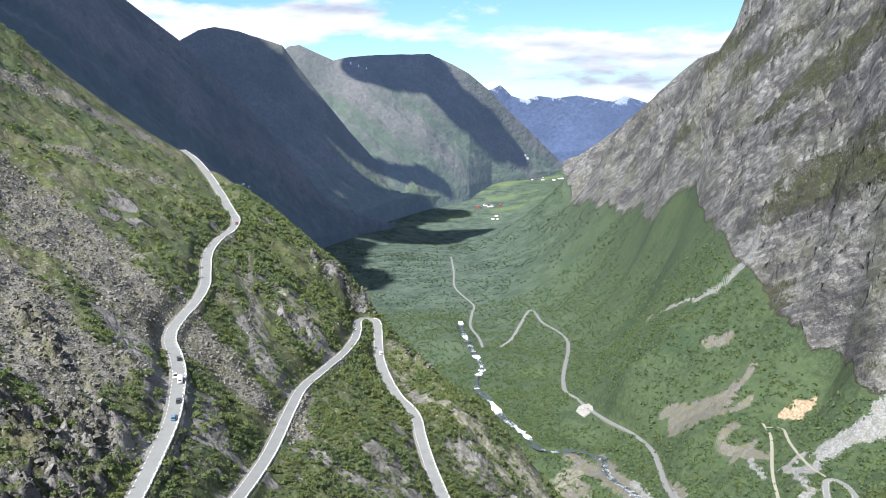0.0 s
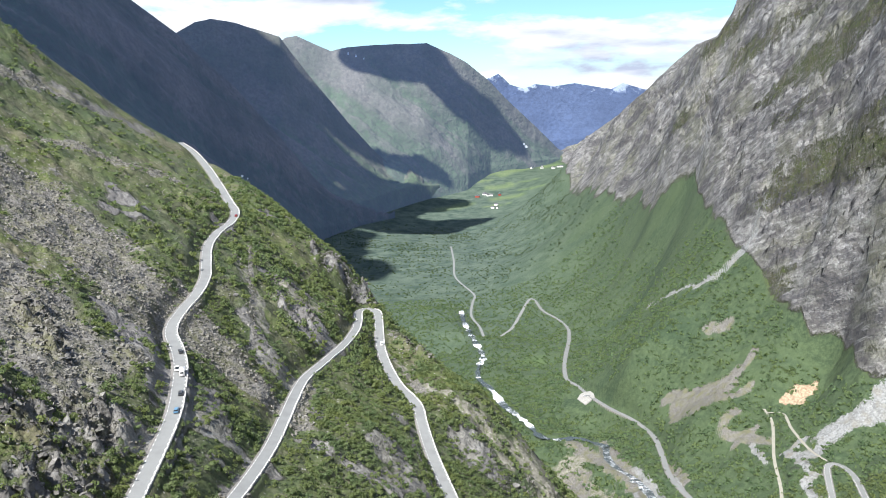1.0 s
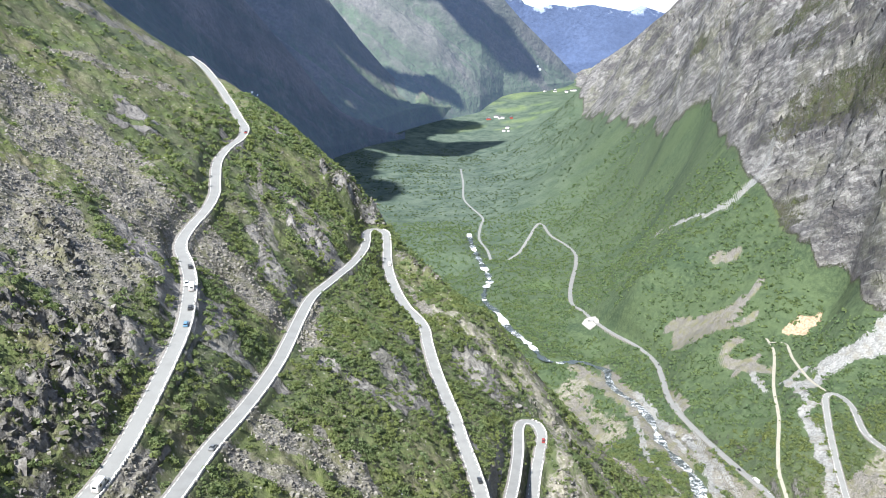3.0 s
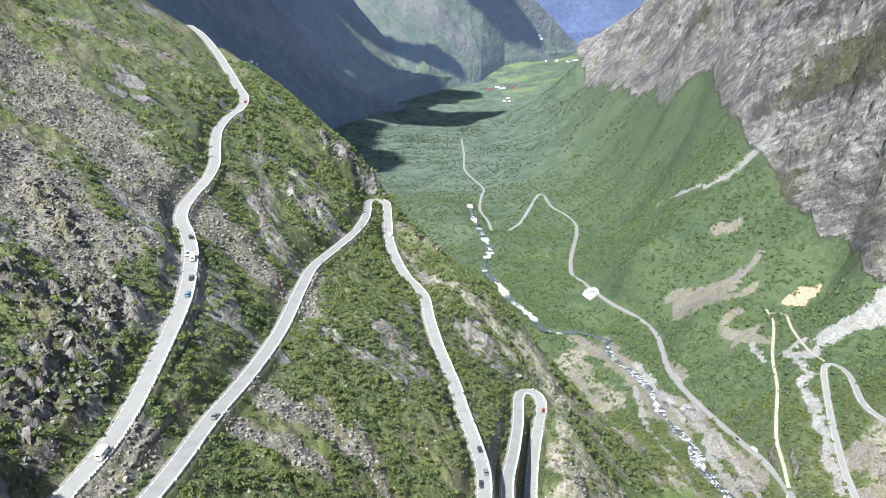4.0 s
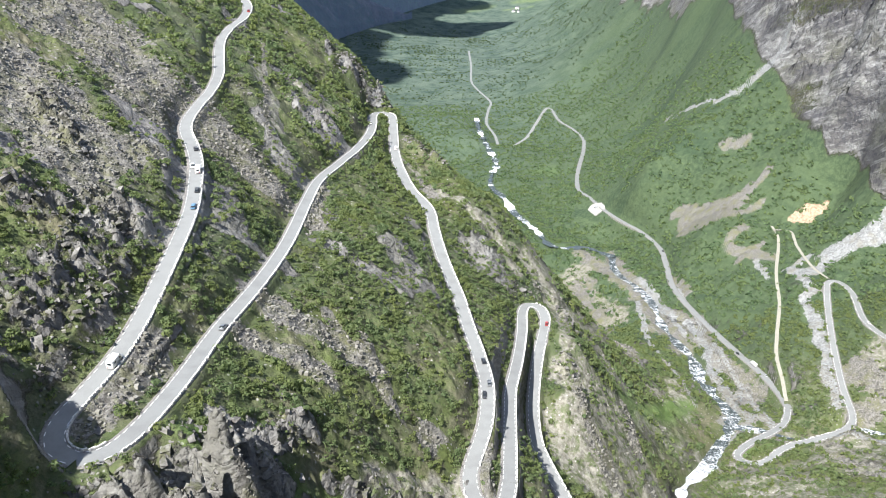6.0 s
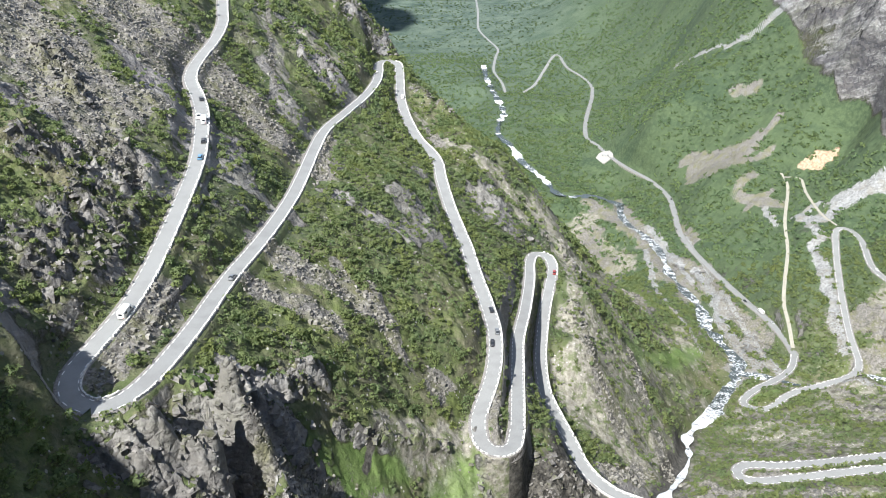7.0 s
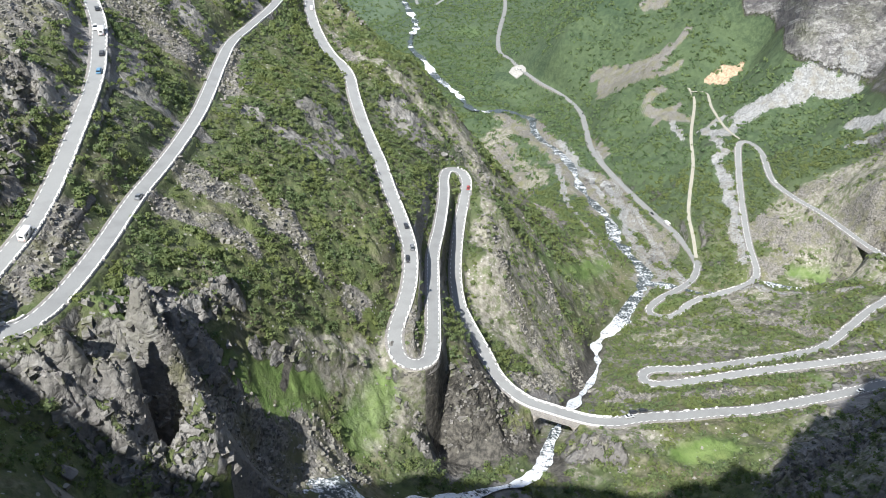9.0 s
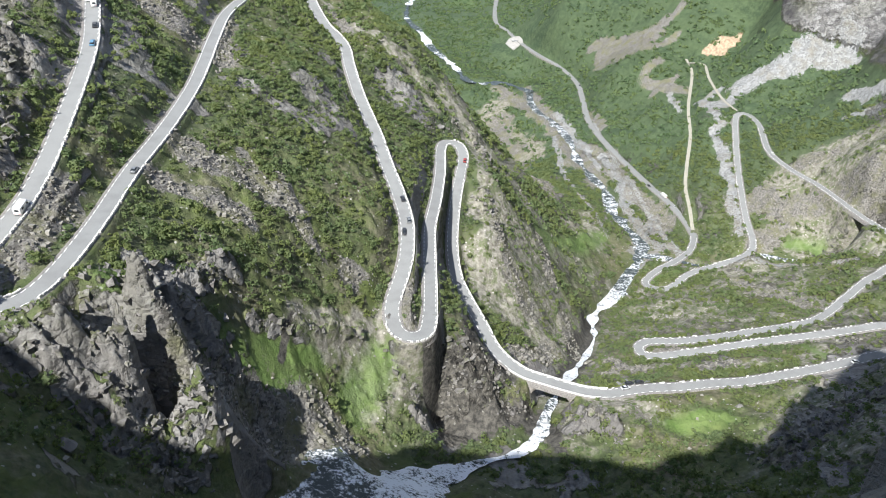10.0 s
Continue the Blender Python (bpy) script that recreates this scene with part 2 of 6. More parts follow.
def far_material(name, forest, rock, snow=0.0, size=120.0, haze_glow=(0, 0, 0), white=(0.80, 0.82, 0.85)):
    """Fells of the far backdrop, woods below and rock above; haze before them is put into the emission."""
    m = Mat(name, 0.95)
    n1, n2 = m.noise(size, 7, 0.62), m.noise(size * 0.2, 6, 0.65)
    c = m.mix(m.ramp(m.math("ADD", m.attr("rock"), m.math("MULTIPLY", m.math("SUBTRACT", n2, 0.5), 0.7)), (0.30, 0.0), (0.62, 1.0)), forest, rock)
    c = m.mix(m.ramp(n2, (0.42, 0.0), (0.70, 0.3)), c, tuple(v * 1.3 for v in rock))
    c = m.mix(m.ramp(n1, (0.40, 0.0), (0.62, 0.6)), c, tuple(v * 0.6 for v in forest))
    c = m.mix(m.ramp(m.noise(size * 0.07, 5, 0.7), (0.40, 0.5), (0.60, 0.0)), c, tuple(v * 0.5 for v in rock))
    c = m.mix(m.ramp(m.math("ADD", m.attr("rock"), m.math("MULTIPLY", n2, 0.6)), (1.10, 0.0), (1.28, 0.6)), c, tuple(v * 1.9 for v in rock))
    m.b.inputs["Emission Color"].default_value, m.b.inputs["Emission Strength"].default_value = (*haze_glow, 1), 1.0
    if snow:
        c = m.mix(m.ramp(m.math("ADD", m.attr("snow"), m.math("MULTIPLY", m.math("SUBTRACT", n2, 0.5), 0.9)), (0.52, 0.0), (0.62, 1.0)), c, white)
    m.color(c)
    m.bump(m.math("ADD", m.math("MULTIPLY", n1, 3.0), n2), size * 0.10, 0.6)
    return m.m


def asphalt_material():
    m = Mat("sunlit_asphalt", 0.9)
    c = m.ramp(m.noise(0.12, 3), (0.3, (0.200, 0.205, 0.203)), (0.7, (0.254, 0.260, 0.257)))
    c = m.mix(m.ramp(m.noise(7, 5, 0.6), (0.45, 0.0), (0.7, 0.55)), c, (0.165, 0.165, 0.166))
    m.color(c)
    return m.bump(m.noise(0.08, 3), 0.01).m


def water_material():
    m = Mat("white_water", 0.35)
    n = m.math("ADD", m.math("MULTIPLY", m.noise(1.5, 8, 0.75), 0.6), m.math("MULTIPLY", m.noise(9.0, 5, 0.7), 0.4))
    froth = m.ramp(m.math("ADD", m.attr("froth"), m.math("MULTIPLY", m.math("SUBTRACT", n, 0.5), 2.2)), (0.40, 0.0), (0.56, 1.0))
    m.color(m.mix(froth, (0.070, 0.086, 0.092), (0.86, 0.89, 0.93)))
    m.rough(m.ramp(froth, (0.0, 0.12), (1.0, 0.9)))
    return m.bump(m.math("ADD", n, m.noise(0.6, 5, 0.7)), 0.5).m


GROUND_MAT = terrain_material()
ASPHALT = asphalt_material()
WATER = water_material()
GRAVEL = plain("pale_gravel", (0.31, 0.295, 0.25), 0.95, vary=0.22, size=1.3)
PAINT = plain("worn_road_paint", (0.72, 0.72, 0.70), 0.7, vary=0.15, size=0.5)
STONE = plain("grey_granite_block", (0.54, 0.53, 0.51), 0.9, vary=0.35, size=0.6)
WALLSTONE = plain("dark_dry_stone", (0.20, 0.19, 0.18), 0.95, vary=0.45, size=0.5)

# ---- the lie of the land: lines along roads, water, slopes and ridges; eye level is 0 ----
ROAD_BRIDGE = [(99.8, 265.6, -251.7), (90.1, 265.9, -250.9), (80.8, 268.6, -250), (71.6, 271.9, -249), (63.6, 275.3, -248.1), (56, 283.4, -247),
    (52, 291.1, -246.1), (48.4, 304.2, -244.7), (43, 321.8, -242.8), (39.6, 336.9, -241.3), (39.3, 357.5, -239.2), (41.5, 379.9, -236.9),
    (45.2, 404.4, -234.4), (50.4, 431.3, -231.6), (51.3, 442.8, -230.5), (48.3, 451.4, -229.5), (41.7, 451.2, -228.8), (38.2, 437.7, -227.4),
    (36.3, 411.6, -224.8), (31.8, 375.4, -221.1), (26.8, 344, -217.9), (25.2, 321.9, -215.7), (24.2, 302, -213.7), (23.3, 283.8, -211.9),
    (22.3, 267.3, -210.2)]
ROAD_SPUR = [(22.3, 267.3, -210.2), (20, 254.9, -208.9), (14.6, 251.3, -208.2), (9.5, 253.6, -207.6), (7.4, 262.3, -206.7), (8.1, 271.5, -205.8),
    (12.2, 287.9, -204.1), (14.3, 302, -202.7), (14.6, 321, -200.8), (11.4, 341.5, -198.7), (5.8, 368.1, -195.9), (2.1, 388.5, -193.8),
    (-5, 418.5, -190.7), (-9.2, 439.5, -188.6), (-13, 462.2, -186.2), (-15.2, 479.7, -184.5), (-20.1, 494.2, -182.9), (-27.7, 509, -181.3),
    (-36.5, 537.4, -178.3), (-43, 568.9, -175.1), (-46, 599, -172), (-49, 631, -169), (-52, 642, -168), (-59, 644, -167), (-63, 627, -165),
    (-60, 591.2, -161.6)]
ROAD_MIDDLE = [(-60, 591.2, -161.6), (-58.7, 559, -159.1), (-61.4, 516.7, -156), (-67.6, 472.6, -152.6), (-72.9, 434.7, -149.7), (-72.6, 397.3, -146.9),
    (-70.9, 356.9, -143.9), (-70.1, 326.4, -141.6), (-70.9, 296.9, -139.3), (-72.6, 271.6, -137.4), (-74.6, 251.8, -135.9), (-75.6, 234.4, -134.6),
    (-76.2, 215.1, -133.1), (-77.5, 198.1, -131.9), (-79.1, 184.5, -130.8), (-81.2, 176.1, -130.2), (-84.1, 170.7, -129.7), (-88.7, 168.4, -129.3)]
ROAD_UPPER = [(-88.7, 168.4, -129.3), (-93.9, 170.6, -128.7), (-97.2, 176.1, -128.1), (-97.7, 183, -127.4), (-96.4, 189.4, -126.7), (-94.9, 197.8, -125.8),
    (-93.7, 205.5, -125.1), (-92.9, 214.9, -124.1), (-92.8, 225, -123.1), (-93.2, 237.3, -121.8), (-94.1, 252.4, -120.3), (-95.2, 269, -118.6),
    (-96.7, 287.3, -116.8), (-99.1, 305.2, -115), (-103.5, 325.1, -112.9), (-107.6, 341.1, -111.2), (-114.1, 358.4, -109.4), (-121.2, 374, -107.7),
    (-124.3, 387.7, -106.2), (-125, 406.4, -104.4), (-124.4, 426.8, -102.3), (-126.8, 453.9, -99.6), (-132.8, 479, -97), (-140.9, 515.2, -93.3),
    (-142.6, 544.9, -90.3), (-140, 568.9, -87.8), (-143, 597, -85), (-154, 627, -82), (-173, 677, -76), (-203, 755, -68), (-234, 827, -60),
    (-262, 879, -54)]
ROAD_LOWER_A = [(80.8, 268.6, -250), (90.1, 265.9, -250.9), (99.8, 265.6, -251.7), (107.8, 268, -252.5), (118.5, 270.5, -253.4), (131.6, 272.2, -254.6),
    (148.2, 275.7, -256.1), (164.9, 278.4, -257.6), (189, 285.3, -259.8), (215, 293.7, -262.2), (243.1, 304, -264.9), (262.7, 311.2, -266.8),
    (297.4, 333.8, -268.9), (289.7, 333.6, -272.9), (261.7, 335.6, -272.9)]
ROAD_LOWER_B = [(261.7, 335.6, -272.9), (230.9, 332.5, -275.7), (206.9, 331, -277.8), (182.9, 329, -280), (159.1, 326.6, -282.1), (141.7, 325.7, -283.6),
    (135.7, 328.1, -284.2), (135, 334, -284.7), (139.6, 338.6, -285.3), (146, 340.1, -285.8), (158.6, 341.3, -287), (178.7, 346, -288.8),
    (203.5, 353.1, -291.1), (229.6, 361.1, -293.5), (245.6, 367.3, -295), (261, 378.5, -296.7), (279.4, 394.6, -298.9), (299, 411.8, -301.2),
    (317.2, 425.2, -303.2), (335.5, 438.6, -305.2), (375.5, 458, -308.2), (357.6, 472.6, -311.6)]
ROAD_LOWER_C = [(357.6, 472.6, -311.6), (354, 491, -313), (349, 513, -315), (342, 561, -319), (333, 593, -322), (330, 630, -325), (345, 687, -330), (347, 718, -333),
    (337, 720, -334), (326, 693, -336), (307, 629, -342), (291, 565, -347), (285, 530, -350), (274.5, 515.3, -351.6), (250.3, 505.4, -353.8),
    (227.2, 497.8, -355.9), (208.9, 483.5, -357.8), (197.2, 484.9, -358.8), (194.5, 494.1, -359.6), (208.9, 510.6, -361.4), (229, 526.8, -363.5),
    (244.1, 543.3, -365.4), (254, 564, -367)]
ROAD_VALLEY = [(254, 564, -367), (255, 588, -369), (252, 624, -372), (245, 658, -375), (237, 708, -380), (227, 779, -386), (226, 827, -390), (235, 898, -396),
    (239, 948, -400), (230, 1007, -405), (211, 1062, -410), (197, 1113, -414), (187, 1172, -419), (178, 1220, -424), (191, 1327, -433),
    (223, 1501, -448), (235, 1606, -457), (227, 1694, -464), (210, 1793, -473), (207, 1933, -485), (195, 1938, -486), (168, 1848, -494),
    (143, 1762, -501), (122, 1725, -505)]
ROAD_FAR = [(122, 1725, -505), (97, 1688, -507), (84, 1698, -509), (77, 1795, -510), (62, 1902, -512), (69, 2027, -514), (76, 2114, -515), (46, 2253, -517),
    (31, 2365, -519), (32, 2570, -520), (26, 2811, -522)]
TRACK = [(255, 572, -366), (260, 599, -362), (265, 629, -359), (276, 663, -355), (293, 711, -351), (307, 765, -347), (334, 842, -344), (336, 872, -340)]
TRACK_UPPER = [(335, 861, -340), (349, 853, -338), (341, 811, -337), (337, 759, -336), (340, 728, -334)]
RIVER = [(-26, 166, -203), (-12, 174.5, -207.5), (5.4, 183.3, -214), (17.2, 200.2, -228), (27.9, 210.8, -236), (41.9, 223, -244), (56.5, 232.4, -250), (67.1, 246.9, -256), (74, 265.7, -262),
    (83.7, 285.8, -268), (90.2, 299, -274), (115.8, 353.6, -305), (127.8, 383.5, -318), (137.6, 422, -334), (162.4, 463.6, -350), (183.9, 503.1, -362),
    (200.6, 531.9, -367), (208.6, 558.2, -369), (204, 588, -372), (199, 615, -375), (205, 655, -379), (200, 694, -384), (196, 735, -388),
    (198, 778, -392), (193, 826, -396), (181, 859, -399), (178, 898, -403), (182, 941, -407)]
RIVER_FAR = [(183, 928, -406), (156, 968, -412), (135, 969, -414), (114, 987, -417), (104, 1037, -421), (91, 1106, -433), (79, 1152, -437), (70, 1221, -443),
    (53, 1296, -450), (57, 1380, -458), (67, 1460, -466), (52, 1682, -490), (43, 1791, -497), (39, 1908, -503)]
STREAM = [(203.8, 536.5, -366), (225.2, 528.3, -364), (243.1, 517.1, -362), (264.8, 518.6, -360), (288.3, 524.6, -358), (308.1, 511.2, -354), (340, 508, -350),
    (374, 505, -344)]
LEFT_SLOPE = [(-336, 682, 54), (-302, 609, 22), (-269, 536, -11), (-226.1, 446, -37.3), (-196.2, 382.6, -57.1), (-170.3, 328.5, -70.9), (-151, 287.8, -81.8),
    (-133.6, 251.7, -89.2), (-120.7, 223.2, -104.9), (-126.1, 272.2, -96.5), (-154.7, 368.9, -79.7), (-212.4, 518.1, -43.4), (-307, 706, 17),
    (-280, 749, -15), (-256, 790, -39), (-111.8, 257.3, -109.7), (-98.7, 162.4, -106.1), (-217.1, 359.5, -30.1), (-323, 553, 57), (-165, 250.6, -71.3)]
SPUR = [(-193, 776, -71), (-145, 731, -86), (-102, 693, -117), (-65, 662, -145), (-81, 635, -137), (-40, 644, -176), (-17.4, 589.7, -184.9),
    (2.2, 551, -191.4), (23.2, 517.5, -200), (21.3, 539.6, -195.5), (60.2, 420.7, -232.7), (58.4, 370.4, -237.1)]
GORGE = [(-7.9, 239.9, -209.7), (-36.6, 208.8, -182.1), (-18.8, 219.2, -204), (-5.7, 217.9, -221.5), (-35.6, 189.7, -196.9), (-50.9, 173.7, -179.8),
    (-59, 176.4, -180.2), (-57.7, 173, -162.2), (-58.4, 182, -135.7), (-55.5, 193.2, -151.8), (-50.4, 206.9, -154.4), (-46.9, 172.3, -159.8),
    (-59, 174.3, -151.6), (-68.5, 158.9, -148.6), (-81, 157.4, -136.5), (-69.9, 141.7, -147.7), (-71.9, 120.1, -135.7), (-50.4, 151.8, -172.9),
    (-25.8, 172.1, -199.4), (38.4, 255.1, -241.6), (90.6, 248, -248.2), (122.1, 243.1, -250.3), (144.9, 241.9, -249.7), (106.7, 201.5, -235.3),
    (69.4, 210.9, -244.8), (160.4, 178.5, -208), (213.2, 258.4, -244.9), (177, 239.7, -242), (144.7, 198.9, -227.9), (164.7, 203.7, -219.5),
    (22.4, 254, -237.2)]
TERRACE = [(-43.2, 225.9, -161.8), (-59.2, 215, -146.3), (-60.8, 188.4, -143.4), (-73.4, 164.4, -127.4), (-30.1, 232.1, -179.4), (-41.4, 268.8, -157.8),
    (-23.4, 296.1, -173.2), (-59.9, 264.3, -144.4), (-4.4, 264, -200.5), (-69.8, 186.4, -134.5), (-21.4, 267.1, -180.3), (-36.5, 319.9, -160.6),
    (-29.6, 383.9, -162.3), (-57.4, 325, -145.6), (-51.1, 193.4, -162.3), (-55, 194.4, -149.3), (-44, 208.4, -162.7), (-44.8, 189.5, -173.4),
    (-67.4, 172.3, -147.2), (-73.6, 159.9, -138.7)]
RIGHT_SLOPE = [(402, 609, -279), (363, 527, -286), (444, 748, -292), (394, 753, -306), (368, 870, -329), (280, 882, -344), (366, 877, -320), (421, 879, -250),
    (409, 779, -276), (379, 1117, -204), (307, 1108, -285), (294, 1389, -395), (346, 1970, -399), (350, 2475, -402), (205, 2692, -491),
    (226, 1056, -374), (358, 1713, -370), (408, 1495, -243), (391, 953, -245), (136.4, 418.3, -331.1), (187, 431.2, -332.5)]
RIGHT_CLIFF = [(541, 3154, -203), (591, 2532, -18), (602, 1960, 90), (547, 1662, 173), (489, 997, 103), (450, 898, -18), (440, 859, -128), (437, 1096, -92),
    (492, 1257, 15), (539, 1400, 145), (442, 1642, -137), (429, 1902, -259), (470, 1424, -28), (422, 1261, -130), (425, 971, -177), (497, 925, 140),
    (565, 1281, 247), (577, 1652, 290), (479, 809, -68), (483, 747, -213)]
VALLEY = [(137, 3157, -534), (29, 2800, -529), (-136, 2446, -528), (-100, 1777, -505), (-31, 1365, -484), (218, 3894, -491), (322, 4288, -415),
    (670, 4601, -291), (-347, 3985, -437), (-394, 3276, -489), (-55, 3500, -522), (377, 3480, -473), (17, 1620, -506), (-95, 4299, -416),
    (603, 4308, -411), (679, 4449, -373), (449, 3924, -431), (500, 3009, -320)]


def spline(pts, step):
    """Points every step metres on a smooth line through pts."""
    p = np.array(pts, float)
    p = np.vstack([2 * p[0] - p[1], p, 2 * p[-1] - p[-2]])
    out = []
    for i in range(1, len(p) - 2):
        a, b, c, d = p[i - 1], p[i], p[i + 1], p[i + 2]
        n = max(2, int(np.linalg.norm(c - b) / step))
        t = (np.arange(n) / n)[:, None]
        out.append(0.5 * (2 * b + (c - a) * t + (2 * a - 5 * b + 4 * c - d) * t * t + (3 * b - a - 3 * c + d) * t ** 3))
    out.append(p[-2:-1])
    out = np.vstack(out)
    for k in range(2):
        out[1:-1] = (out[:-2] + 2 * out[1:-1] + out[2:]) / 4
    return out


def lattice(ix, iy, seed):
    h = (ix.astype(np.int64) * 374761393 + iy.astype(np.int64) * 668265263 + seed * 1442695041) & 0x7FFFFFFF
    h = ((h ^ (h >> 13)) * 1274126177) & 0x7FFFFFFF
    return ((h ^ (h >> 16)) & 0xFFFF) / 32767.5 - 1.0


def vnoise(x, y, size, seed=0):
    """Smooth noise in -1..1 over the plan."""
    x, y = x / size, y / size
    ix, iy = np.floor(x), np.floor(y)
    fx, fy = x - ix, y - iy
    fx, fy = fx * fx * (3 - 2 * fx), fy * fy * (3 - 2 * fy)
    a, b = lattice(ix, iy, seed), lattice(ix + 1, iy, seed)
    c, d = lattice(ix, iy + 1, seed), lattice(ix + 1, iy + 1, seed)
    return (a * (1 - fx) + b * fx) * (1 - fy) + (c * (1 - fx) + d * fx) * fy


def fractal(x, y, size, octaves=5, gain=0.5, seed=0, ridged=False):
    total, amp = 0.0, 1.0
    for o in range(octaves):
        n = vnoise(0.8 * x - 0.6 * y, 0.6 * x + 0.8 * y, size, seed + 17 * o)
        total = total + amp * (1 - 2 * np.abs(n) if ridged else n)
        amp, size, x, y = amp * gain, size * 0.5, 0.8 * x + 0.6 * y + 13.7, 0.8 * y - 0.6 * x + 7.1
    return total


def smooth(a, b, v):
    t = np.clip((v - a) / (b - a), 0, 1)
    return t * t * (3 - 2 * t)


def blocks(x, y, size, seed):
    """A random level for each of many angular blocks, in -1..1."""
    x, y = x / size, y / size
    ix, iy = np.floor(x), np.floor(y)
    best, level = np.full(len(x), 9.0), np.zeros(len(x))
    for dx in (-1, 0, 1):
        for dy in (-1, 0, 1):
            cx, cy = ix + dx, iy + dy
            d = (cx + 0.5 + 0.45 * lattice(cx, cy, seed) - x) ** 2 + (cy + 0.5 + 0.45 * lattice(cx, cy, seed + 1) - y) ** 2
            near = d < best
            best = np.where(near, d, best)
            level = np.where(near, lattice(cx, cy, seed + 2), level)
    return level


ROADS = {"upper": ROAD_UPPER, "middle": ROAD_MIDDLE, "spur": ROAD_SPUR, "bridge": ROAD_BRIDGE, "lower_a": ROAD_LOWER_A,
         "lower_b": ROAD_LOWER_B, "lower_c": ROAD_LOWER_C, "valley": ROAD_VALLEY, "far": ROAD_FAR}
HALF = {"upper": 2.6, "middle": 2.7, "spur": 2.8, "bridge": 2.6, "lower_a": 2.6, "lower_b": 2.45, "lower_c": 2.4, "valley": 2.5, "far": 2.8}
TRACKS = {"quarry": TRACK, "quarry_upper": TRACK_UPPER}
WATERS = {"river": RIVER, "river_far": RIVER_FAR, "stream": STREAM}
HALF_WATER = {"river": 3.0, "river_far": 4.0, "stream": 2.4}

known = [np.array(v, float) for v in (*[spline(r, 14) for r in ROADS.values()], *[spline(r, 25) for r in TRACKS.values()],
                                      *[spline(r, 25) for r in WATERS.values()], LEFT_SLOPE, SPUR, GORGE, TERRACE, RIGHT_SLOPE, RIGHT_CLIFF, VALLEY)]


def polar(a, r, z):
    return (r * math.sin(radians(a)), r * math.cos(radians(a)), z)


# the cliff under the viewpoint, the ground behind it, and what the near slopes hide
rim = [polar(a, r, z) for a in (-54, -42, -30, -16, 0, 14, 28, 40) for r, z in ((1.5, -2.4), (8, -14), (40, -66), (100, -154))]
# unseen steep ground, added behind and beside the eye to shade the foreground
rim += [polar(a, r, z) for a in (57, 74, 92, 110, 130, 150, 175) for r, z in ((3, -1.7), (7, 1), (13, 6 if a < 120 else 36), (30, 16 if a < 120 else 58), (80, 24 if a < 120 else 64), (125, 24 if a < 120 else 60), (300, 40), (4900, 500))]
rim += [polar(-a, r, z) for a in (84, 92, 105, 120, 140, 160, 178) for r, z in ((3, -1.7), (7, 1), (13, 19 if a < 130 else 36), (30, 23 if a < 130 else 56), (61, 9 if a < 90 else 24), (130, 9 if a < 90 else 30), (700, 150), (4900, 700))]
rim += [polar(a, r, z) for a, r, z in ((-63, 15, -2), (-63, 40, 0), (-65, 61, 0), (-75, 93, 5), (-79.5, 133, 3), (-74, 144, 1), (-70, 151, -6), (-61, 158, -14), (-56, 188, -32), (-58, 240, -26),
                                       (-56, 100, -130), (-66, 106, -85), (-68, 135, -70), (-60, 140, -95), (-52, 150, -85), (-48, 190, -70), (43, 15, 1), (45, 26, 8), (47, 35, 13), (54, 78, 12), (58, 135, 10),
                                       (47, 80, -80), (50, 133, -95), (47, 200, -150), (49, 300, -165), (46, 420, -215), (56, 300, -60))]
hidden = [polar(a, r, z) for a, r, z in ((-28, 1100, 60), (-22, 1100, -80), (-16, 1050, -220), (-10, 950, -330), (-6, 850, -400), (-3, 800, -430), (0, 760, -425),
          (3, 720, -410), (-28, 2000, -100), (-20, 2000, -350), (-12, 1800, -480), (-20, 3200, -450), (-35, 4900, 0), (-25, 4900, -350), (-10, 4900, -350), (5, 4900, -330), (8.5, 4900, -300),
          (12, 4900, -100), (20, 4900, 200), (24, 2600, 350), (32, 1500, 330), (38, 900, 260), (46, 620, -150), (-38, 300, -20), (-42, 600, 160), (-40, 1400, 300))]
known = np.vstack(known + [np.array(rim), np.array(hidden)])


def plan_uv(x, y):
    return np.arctan2(x, y) * 1.0, np.log(np.hypot(x, y) + 1e-6)


ROUND = 0.022    # how softly the slopes bend at the lines
ku, kv = plan_uv(known[:, 0], known[:, 1])
kq = known[:, 2] / np.hypot(known[:, 0], known[:, 1])
gap = np.sqrt((ku[:, None] - ku) ** 2 + (kv[:, None] - kv) ** 2 + ROUND ** 2)
sysm = np.block([[gap + np.eye(len(ku)) * -2e-4, np.ones((len(ku), 1))], [np.ones((1, len(ku))), np.zeros((1, 1))]])
weights = np.linalg.solve(sysm, np.append(kq, 0.0))


def base_height(x, y):
    """The smooth lie of the land: slopes spread between the lines above."""
    u, v = plan_uv(x, y)
    out = np.empty(len(x))
    for i in range(0, len(x), 20000):
        d = np.sqrt((u[i:i + 20000, None] - ku) ** 2 + (v[i:i + 20000, None] - kv) ** 2 + ROUND ** 2)
        out[i:i + 20000] = d @ weights[:-1] + weights[-1]
    return out * np.hypot(x, y)


road_line = {k: spline(v, 1.5) for k, v in ROADS.items()}
track_line = {k: spline(v, 2.5) for k, v in TRACKS.items()}
water_line = {k: spline(v, 2.0) for k, v in WATERS.items()}


